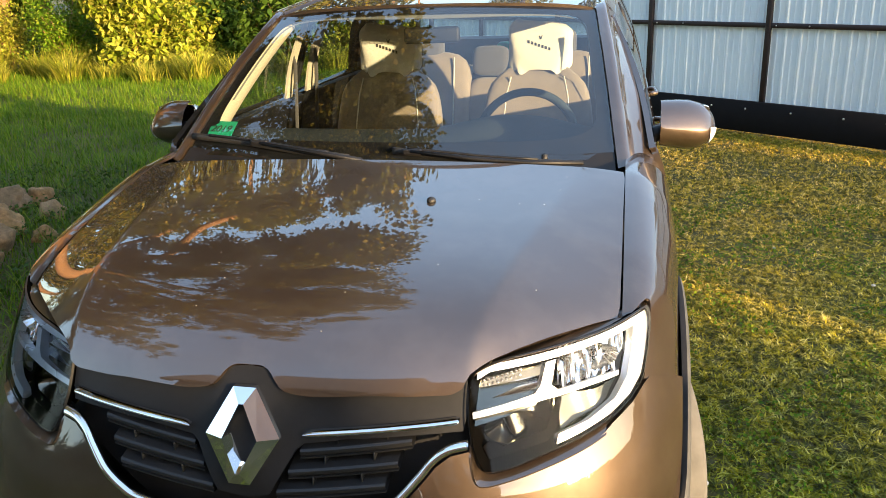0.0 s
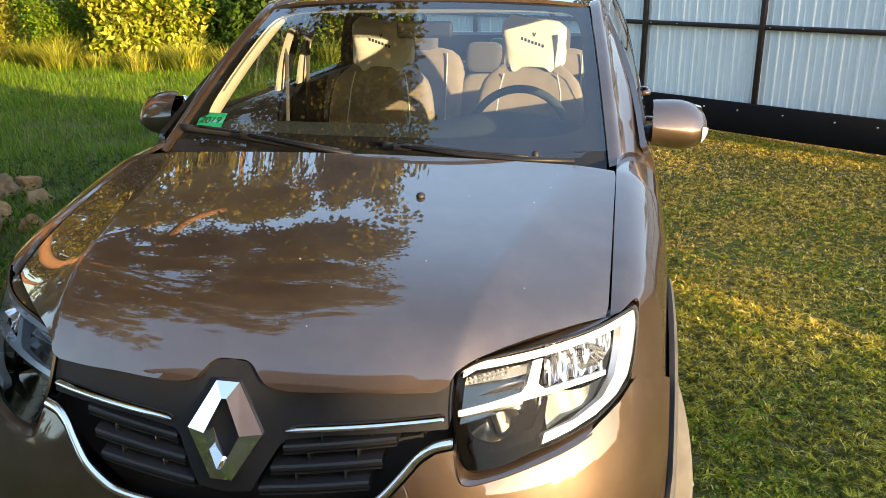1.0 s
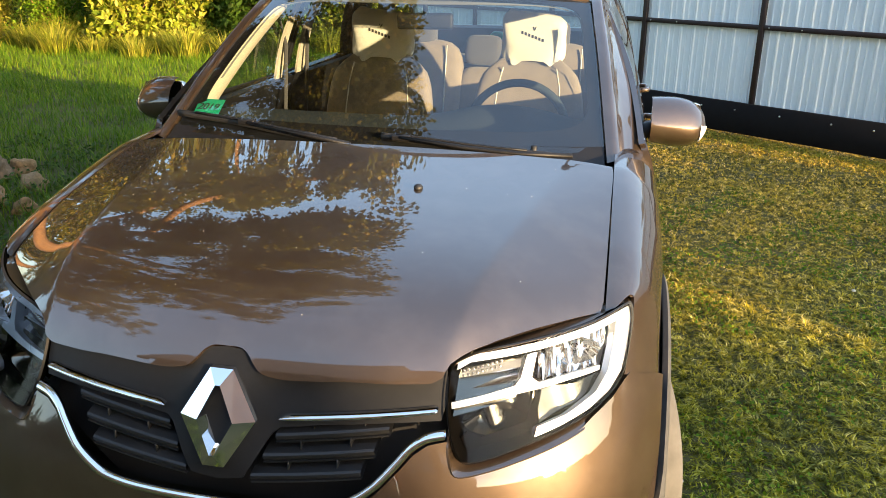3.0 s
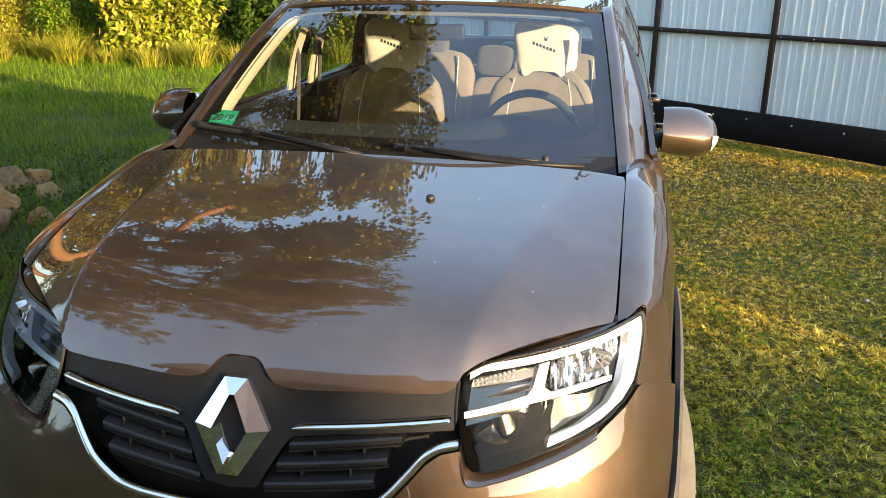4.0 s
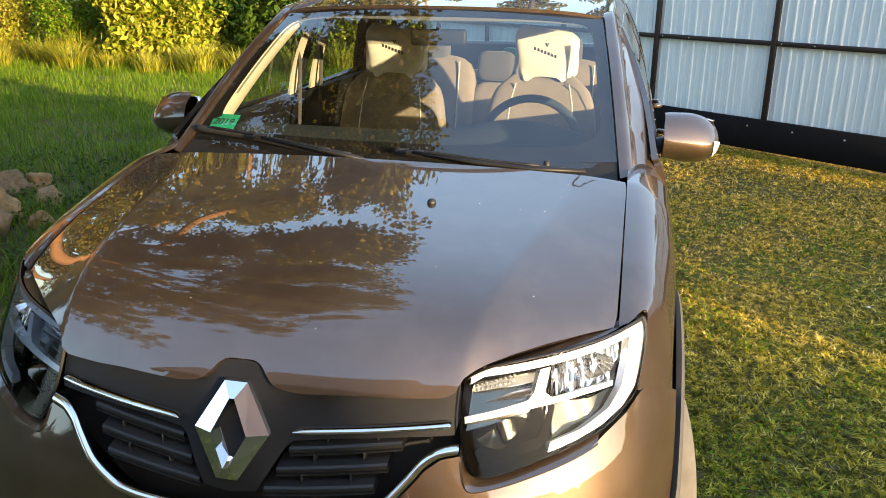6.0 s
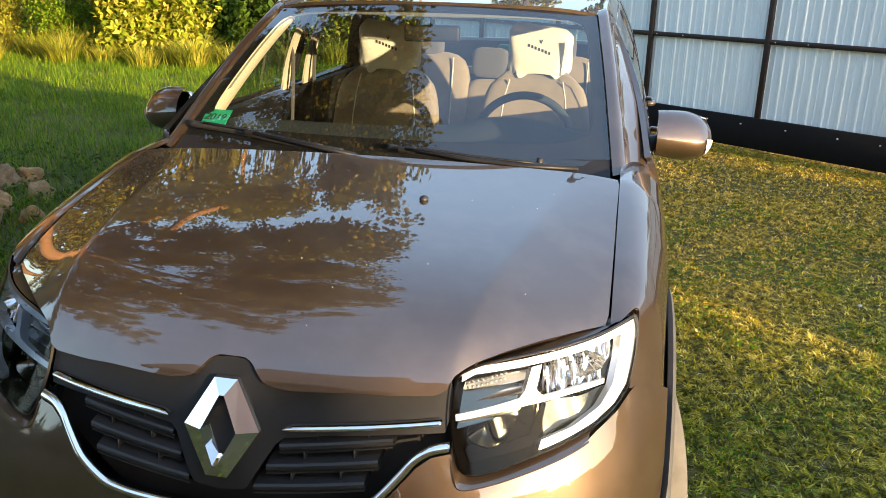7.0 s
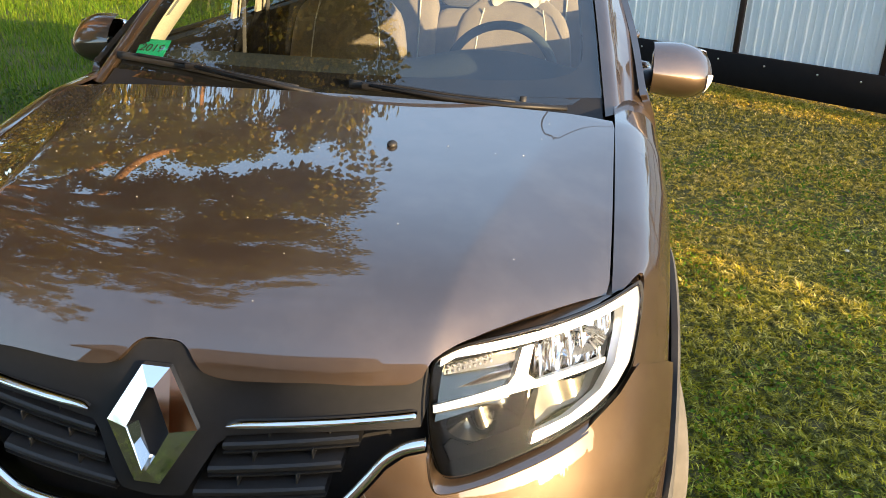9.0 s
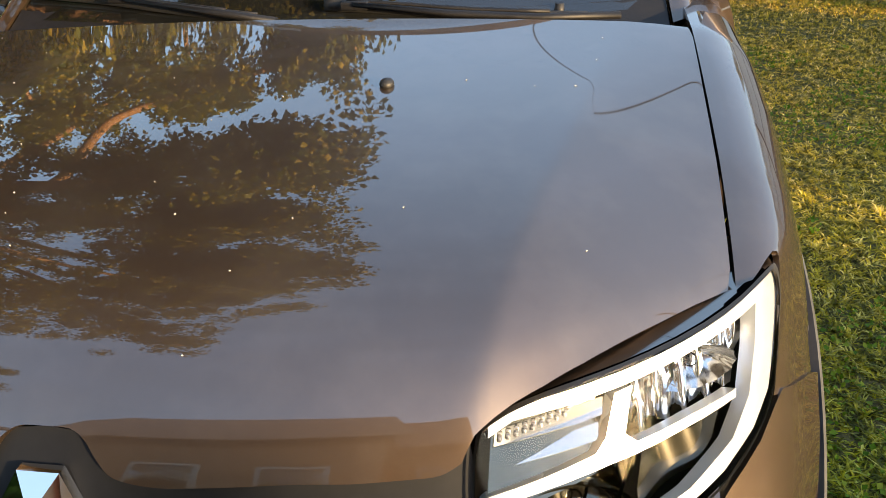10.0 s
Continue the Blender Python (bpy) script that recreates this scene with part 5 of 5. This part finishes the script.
# out-of-view shrubs added to keep bright sky out of the bumper's reflection
for k in range(8):
    shrub("shrub", (-9.2 + 0.42 * k + 0.4 * math.sin(k * 2.7), 0.5 - 1.6 * k), 1.8 + 0.3 * math.sin(k * 1.9), 1.3, DARKLEAF, 0.13, 3000, "unseen dark green shrub added to darken the bumper reflection")
for k in range(11):
    shrub("shrub", (-19 + 1.75 * k, 16.4 + 0.8 * math.sin(k * 2.1)), 2.6 + 0.4 * math.sin(k * 1.3), 1.5, DARKLEAF if k % 2 else SHRUB, 0.15, 4200, "tall green boundary shrub")
for x, y, h, c in ((-8.9, 11.6, 0.75, 260), (-9.3, 11.9, 0.6, 200), (-6.4, 11.6, 0.8, 240), (-6.9, 12.0, 0.6, 200), (-10.8, 11.9, 0.55, 200), (-11.7, 12.2, 0.6, 200), (-7.6, 11.9, 0.45, 180), (-5.8, 11.9, 0.6, 200), (-10.0, 12.3, 0.7, 220),
                   (-5.0, 12.4, 0.6, 180), (-12.6, 12.3, 0.6, 220), (-13.4, 12.6, 0.7, 220), (-10.3, 11.5, 0.5, 180), (-8.2, 11.7, 0.5, 180), (-9.6, 12.8, 0.9, 240), (-11.2, 12.7, 0.9, 240), (-12.2, 12.9, 1.0, 240), (-7.2, 11.4, 0.5, 160), (-4.3, 12.8, 0.7, 180)):
    tussock((x, y), h, c)


# field stones at the edge of the grass
def stone(at, size, seed):
    bm = bmesh.new()
    bmesh.ops.create_icosphere(bm, subdivisions=4, radius=1)
    for v in bm.verts:
        d = v.co.normalized()
        k = 1 + 0.38 * noise.noise(d * 1.2 + Vector((seed * 7.3, seed, 0))) + 0.16 * noise.noise(d * 2.7 + Vector((0, seed * 3, 1))) + 0.05 * noise.noise(d * 8 + Vector((seed, 0, 0)))
        for j in range(5):
            flat = Vector((math.sin(seed * 3 + j * 2.4), math.cos(seed * 5 + j * 1.7), math.sin(j * 2.1 + seed) * 0.9)).normalized()
            k = min(k, 0.82 / max(0.3, d.dot(flat)) + 0.02 * noise.noise(d * 6 + Vector((seed, j, 0))))
        v.co = Vector((d.x * size[0] * k, d.y * size[1] * k, max(-0.35, d.z) * size[2] * k))
    ob = tagged(part("stone", bm, STONE), "rounded tan field stone lying in the grass", "stone", "pile of field stones")
    ob.location = (at[0], at[1], at[2])
    ob.rotation_euler = (0, 0, seed * 1.7)
    return ob


for i, (x, y, z, sx, sy, sz) in enumerate(((-3.70, 3.85, 0.09, 0.17, 0.14, 0.12), (-3.62, 4.10, 0.05, 0.11, 0.11, 0.09), (-3.25, 3.72, 0.05, 0.13, 0.10, 0.09), (-3.55, 3.42, 0.07, 0.16, 0.14, 0.11),
                                           (-3.30, 3.30, 0.06, 0.15, 0.15, 0.11), (-3.10, 2.95, 0.07, 0.14, 0.16, 0.12), (-3.42, 2.90, 0.07, 0.15, 0.13, 0.12), (-2.92, 2.62, 0.06, 0.13, 0.12, 0.11),
                                           (-3.25, 2.50, 0.08, 0.17, 0.15, 0.13), (-3.85, 3.40, 0.08, 0.16, 0.14, 0.13), (-2.75, 2.30, 0.06, 0.14, 0.13, 0.11), (-2.95, 3.25, 0.03, 0.09, 0.08, 0.07), (-4.0, 3.95, 0.08, 0.14, 0.13, 0.12))):
    stone((x - 0.10, y + 0.02, z - 0.01), (sx * 0.98, sy * 0.98, sz * 1.08), i + 1.0)


pts = np.stack([rng.uniform(-4.6, -2.2, 5200), rng.uniform(2.2, 5.2, 5200)], 1)
pts = pts[(flat_noise(pts, 2.6, 4.0) > -0.08)]
c = np.concatenate([pts, rng.uniform(0.02, 0.10, len(pts))[:, None]], 1)
v, t = leaves(c, rng.uniform(0.02, 0.045, len(c)), 0.2, None, 0.75)
tagged(tri_mesh("ground_weeds", v, t, DARKLEAF), "low dark green weeds among the stones", "weeds", kind="stuff")

# the tree beside the car, whose limbs hang over it
def tree(at, spec, clumps, leaf, per, label):
    tr = tagged(new("tree"), label, "tree")
    tr.location = at
    wood = [tube([Vector(p) for p in path], list(rad), 10) for path, rad in spec]
    part("trunk", join(*wood), BARK, tr)
    cs = []
    for c, r in clumps:
        k = int(per * r * r)
        sub = cloud(c, (r * 0.7, r * 0.7, r * 0.55), max(3, int(5 * r * r)), 0.3)
        for q in sub:
            cs.append(cloud(q, (0.42 * r ** 0.5, 0.42 * r ** 0.5, 0.30 * r ** 0.5), max(8, k // len(sub)), 0.15))
    c = np.concatenate(cs)
    v, t = leaves(c, rng.uniform(0.7, 1.25, len(c)) * leaf, 0.5, None, 0.7)
    tri_mesh("crown", v, t, TREELEAF, tr)
    return tr


# the near tree: a leaning trunk that forks low, with limbs that carry leafy sprays over the car
near = tagged(new("tree"), "broad-leaved tree with a forked sunlit trunk overhanging the car", "tree")
near.location = (-3.05, 2.15, 0)
FORK = Vector((0.05, 0.01, 2.0))
trunk_line = rounded([(0, 0, -0.1), (-0.06, 0.02, 0.7), (-0.02, -0.03, 1.4), FORK], 4, False)
part("trunk", tube(trunk_line, [0.105 - 0.035 * k / (len(trunk_line) - 1) for k in range(len(trunk_line))], 12), BARK, near)
SPRAYS = []


def limb(points, thick, spread, twigs, first=0.4, leafy=46):
    """A tapering limb from the fork, through points in the world, with leaf sprays along its outer part."""
    path = rounded([FORK] + [Vector(q) - near.location for q in points], 6, False)
    n = len(path)
    part("limb", tube(path, [thick * (1 - 0.8 * k / (n - 1)) for k in range(n)], 8), BARK, near)
    for k in range(twigs):
        f = rng.uniform(first, 1.0) ** 0.8
        q = np.array(path[min(n - 1, int(f * (n - 1)))]) + rng.normal(0, 1, 3) * spread * np.array((0.48, 0.48, 0.30)) * (1.15 - 0.45 * f)
        SPRAYS.append(cloud(q, (0.13, 0.13, 0.085), int(1.75 * leafy * rng.uniform(0.6, 1.3)), 0.1))


limb([(-2.41, 2.53, 3.00), (-2.32, 3.47, 2.88), (-1.85, 3.80, 2.84), (-1.20, 3.95, 2.74), (-0.72, 3.80, 2.60)], 0.052, 0.30, 120, 0.50, 40)
limb([(-2.92, 2.74, 2.88), (-2.96, 3.80, 3.17), (-2.97, 4.36, 3.22), (-2.4, 5.0, 3.2)], 0.046, 0.60, 110, 0.50)
limb([(-2.20, 2.20, 2.60), (-1.40, 2.05, 2.45), (-0.72, 1.93, 2.22), (-0.36, 1.86, 2.16)], 0.040, 0.32, 150, 0.68)
limb([(-1.90, 1.90, 2.95), (-1.10, 1.75, 2.75), (-0.46, 1.62, 2.60)], 0.035, 0.40, 170, 0.60)
limb([(-2.00, 1.60, 3.60), (-1.05, 1.25, 3.20), (-0.34, 1.18, 3.05)], 0.045, 0.54, 230, 0.52)
limb([(-2.75, 2.30, 2.90), (-2.45, 2.40, 3.35), (-2.00, 2.50, 3.50)], 0.03, 0.55, 130, 0.40)
limb([(-2.35, 2.30, 2.62), (-1.75, 2.45, 2.78), (-1.40, 2.60, 2.80)], 0.03, 0.50, 100, 0.35)
limb([(-2.20, 1.30, 4.00), (-1.30, 0.80, 3.90), (-0.90, 0.60, 3.90)], 0.04, 0.60, 120, 0.35)
limb([(-2.40, 1.20, 3.90), (-1.75, 0.20, 3.95), (-1.15, -0.55, 3.95)], 0.05, 0.62, 130, 0.30)
limb([(-2.60, 1.50, 3.00), (-2.10, 0.80, 3.00), (-1.80, 0.15, 3.10)], 0.04, 0.60, 140, 0.30)
limb([(-2.90, 1.10, 2.80), (-2.80, 0.20, 2.90), (-2.60, -0.60, 3.10)], 0.04, 0.66, 130, 0.30)
limb([(-3.00, 0.90, 3.30), (-3.10, -0.40, 3.60), (-3.00, -1.60, 3.50)], 0.05, 0.85, 130, 0.30)
limb([(-2.90, 1.90, 4.20), (-2.40, 1.60, 5.20), (-1.60, 1.30, 5.80)], 0.055, 1.1, 150, 0.30)
limb([(-2.90, 2.65, 2.20), (-2.65, 3.05, 2.08), (-2.35, 3.35, 2.02)], 0.025, 0.42, 110, 0.40)
limb([(-3.30, 1.70, 2.25), (-3.30, 1.10, 2.15), (-3.10, 0.50, 2.10)], 0.025, 0.45, 110, 0.35)
limb([(-3.80, 2.60, 3.80), (-4.60, 2.80, 4.80)], 0.055, 1.1, 120, 0.30)
limb([(-3.60, 1.40, 3.20), (-4.20, 0.40, 3.60), (-4.60, -0.60, 3.60)], 0.05, 0.9, 120, 0.30)
c = np.concatenate(SPRAYS)
v, t = leaves(c, rng.uniform(0.028, 0.050, len(c)), 0.5, None, 0.7)
tri_mesh("crown", v, t, TREELEAF, near)


for x, y, h, k in ((-13.5, 15.8, 12.0, 1.6), (-9.6, 17.4, 12.5, 1.6), (-6.2, 18.6, 11.0, 1.4), (-17.5, 12.5, 12.0, 1.6), (-19.5, 8.0, 12.0, 1.6), (-14.5, 4.0, 10.0, 1.5), (-12.0, -1.5, 9.0, 1.4), (-16.0, 20.5, 12.0, 1.6), (-15.4, 14.2, 11.0, 1.5), (-17.6, 9.6, 12.5, 1.6)):
    tree((x, y, 0), [
        (((0, 0, -0.1), (0.1, 0.05, 0.3 * h), (0.0, 0.1, 0.6 * h), (0.1, 0, 0.85 * h)), (0.20, 0.15, 0.10, 0.03)),
        (((0.1, 0.05, 0.3 * h), (0.9, 0.3, 0.45 * h), (1.5, 0.5, 0.6 * h)), (0.09, 0.06, 0.02)),
        (((0.1, 0.05, 0.35 * h), (-0.8, 0.3, 0.5 * h), (-1.4, -0.3, 0.62 * h)), (0.09, 0.06, 0.02))],
        [((0.2, 0, 0.85 * h), 1.3 * k), ((1.1, 0.2, 0.66 * h), 1.5 * k), ((-1.2, -0.2, 0.66 * h), 1.5 * k), ((0.1, -0.8, 0.55 * h), 1.6 * k), ((1.3, -0.4, 0.40 * h), 1.3 * k), ((-1.3, -0.4, 0.40 * h), 1.4 * k), ((0.2, -0.9, 0.28 * h), 1.3 * k)],
        0.24, 330, "leafy boundary tree lit by low sun")


# unseen trees added so the car roof reflects foliage instead of bright sky
for x, y, h in ((-8.0, 33.0, 12.0), (-3.0, 32.0, 11.0), (2.0, 33.0, 11.5), (6.5, 31.0, 10.5), (11.0, 31.0, 10.0), (16.0, 28.0, 9.5), (22.0, 24.0, 9.0)):
    tree((x, y, 0), [
        (((0, 0, -0.1), (0.1, 0.05, 0.3 * h), (0.0, 0.1, 0.6 * h), (0.1, 0, 0.85 * h)), (0.20, 0.15, 0.10, 0.03))],
        [((0.2, 0, 0.84 * h), 2.0), ((2.0, 0.2, 0.62 * h), 2.4), ((-2.0, -0.2, 0.62 * h), 2.4), ((0.1, -0.8, 0.45 * h), 2.4), ((2.2, -0.5, 0.3 * h), 2.2), ((-2.2, -0.5, 0.3 * h), 2.2)],
        0.34, 170, "unseen distant tree added to darken reflections in the car roof")


# ---- behind the camera: a brown house, an unseen hedge added to cut the sun ----
def house(at, w, d, h, ridge, label):
    hs = tagged(new("house"), label, "house")
    hs.location = at
    for yy in (d / 2, -d / 2):
        part("wall", block((w, 0.2, h), 0.01, 1, (0, yy, h / 2)), PLANK, hs)
    for xx in (w / 2 - 0.1, -w / 2 + 0.1):
        bm = bmesh.new()
        bm.faces.new([bm.verts.new(p) for p in ((xx, -d / 2 + 0.1, 0), (xx, d / 2 - 0.1, 0), (xx, d / 2 - 0.1, h), (xx, 0, ridge), (xx, -d / 2 + 0.1, h))])
        part("gable", thicken(bm, 0.15), PLANK, hs, smooth=False)
    for sgn in (1, -1):
        bm = loft(lambda x, s: (x, sgn * (d / 2 + 0.4) * s, ridge - (ridge - h) * s * (d / 2 + 0.4) / (d / 2)), [-w / 2 - 0.4, 0, w / 2 + 0.4], [0, 0.5, 1.0])
        bmesh.ops.recalc_face_normals(bm, faces=bm.faces)
        part("roof", thicken(bm, 0.12), ROOFING, hs, smooth=False)
    for xx in (-w * 0.3, 0.0, w * 0.3):
        win = part("window", block((1.1, 0.08, 1.2), 0.01, 1, (xx, d / 2 + 0.09, h * 0.55)), PIPING, hs)
        part("pane", block((0.9, 0.03, 1.0), 0.0, 1, (xx, d / 2 + 0.13, h * 0.55)), SIDEGLASS, win)
    return hs


house((-2.3, -9.6, 0), 6.4, 7.0, 5.0, 9.3, "brown timber house with a gabled roof")
house((2.9, -10.0, 0), 2.6, 5.0, 5.0, 8.6, "small brown timber outbuilding with a gabled roof")


SX, SY = 0.829, -0.559
def sun_block_top(l):
    # gaps in the added hedge's top let sun streaks onto the lawn
    gap = math.exp(-(((l - 2.98) / 0.14) ** 4)) + 0.8 * math.exp(-(((l - 2.68) / 0.07) ** 4)) + 0.6 * math.exp(-(((l - 3.5) / 0.06) ** 4))
    s0 = -2.6 + 4.6 * gap
    if l < 1.8:
        s0 = -1.6
    if l > 6.3:
        s0 = -0.6
    # taller here to keep the sun off the grille panel
    if l < 0.22:
        return 14 * math.tan(SUN_EL) + 0.86
    return (14 - s0) * math.tan(SUN_EL)


ls = [-14 + 0.06 * k for k in range(480)]
bm = loft(lambda l, p: (14 * SX - SY * l + SX * p[0], 14 * SY + SX * l + SY * p[0], sun_block_top(l) * p[1]), ls, [(-0.5, 0), (-0.35, 0.6), (0, 1.0), (0.35, 0.6), (0.5, 0)])
for v in bm.verts:
    if v.co.z > 0.1:
        v.co.z += 0.10 * noise.noise(v.co * 2.3) + 0.05 * noise.noise(v.co * 7)
bmesh.ops.recalc_face_normals(bm, faces=bm.faces)
hedge = tagged(new("hedge"), "unseen dark green hedge added to shade the car and lawn", "hedge")
part("core", bm, DARKLEAF, hedge)
n = 26000
l = rng.uniform(-14, 14.7, n)
q = rng.uniform(0.05, 0.97, n)
tp = np.array([sun_block_top(a) for a in l])
off = -(0.5 * (1 - q) + 0.05) + rng.normal(0, 0.06, n)
c = np.stack([14 * SX - SY * l + SX * off, 14 * SY + SX * l + SY * off, tp * q], 1)
v, t = leaves(c, rng.uniform(0.06, 0.11, n), 0.4)
tri_mesh("foliage", v, t, SHRUB, hedge)

# overhead cable between two poles
ends = (Vector((-0.75, 12.2, 6.45)), Vector((13.0, 2.5, 8.6)))
# the span sags between its poles
cable_path = [ends[0].lerp(ends[1], k / 24) - Vector((0, 0, 0.12 * 4 * (k / 24) * (1 - k / 24))) for k in range(25)]
tagged(part("cable", tube(cable_path, 0.006, 6), CABLE), "black overhead cable between two steel poles", "cable")
for e in ends:
    tagged(part("utility_pole", tube([(e.x, e.y, -0.1), (e.x, e.y, 3), (e.x, e.y, e.z + 0.1)], [0.06, 0.05, 0.045], 10), POST), "slim dark steel utility pole", "pole", "utility poles")

# specks of pale debris on the bonnet
chips = []
for k in range(34):
    x, y = rng.uniform(-0.6, 0.66), rng.uniform(0.13, 0.98)
    if x < -0.3 and y < 0.4:
        continue
    r = rng.uniform(0.0006, 0.0013)
    b = block((r * 2, r * 1.3, 0.0008), 0, 1, (x, y, hood_z(x, y) + 0.0006), Matrix.Rotation(rng.uniform(0, 3), 4, "Z"))
    chips.append(b)
tagged(part("petal_specks", join(*chips), FLAKE), "scattered pale petals and dust specks on the bonnet", "debris", kind="stuff")

# a pale pebble and a few clippings on the lawn
for i, (x, y, r) in enumerate(((1.011, 1.127, 0.014), (2.02, 3.05, 0.012), (1.62, 3.6, 0.010))):
    bm = bmesh.new()
    bmesh.ops.create_icosphere(bm, subdivisions=2, radius=r)
    for v in bm.verts:
        v.co *= 1 + 0.25 * noise.noise(v.co * 60 + Vector((i, 0, 0)))
        v.co.z *= 0.6
    peb = tagged(part("pebble", bm, FLAKE), "small pale pebble lying on the lawn", "pebble", "pebbles")
    peb.location = (x, y, ground_z(x, y) + 0.012)
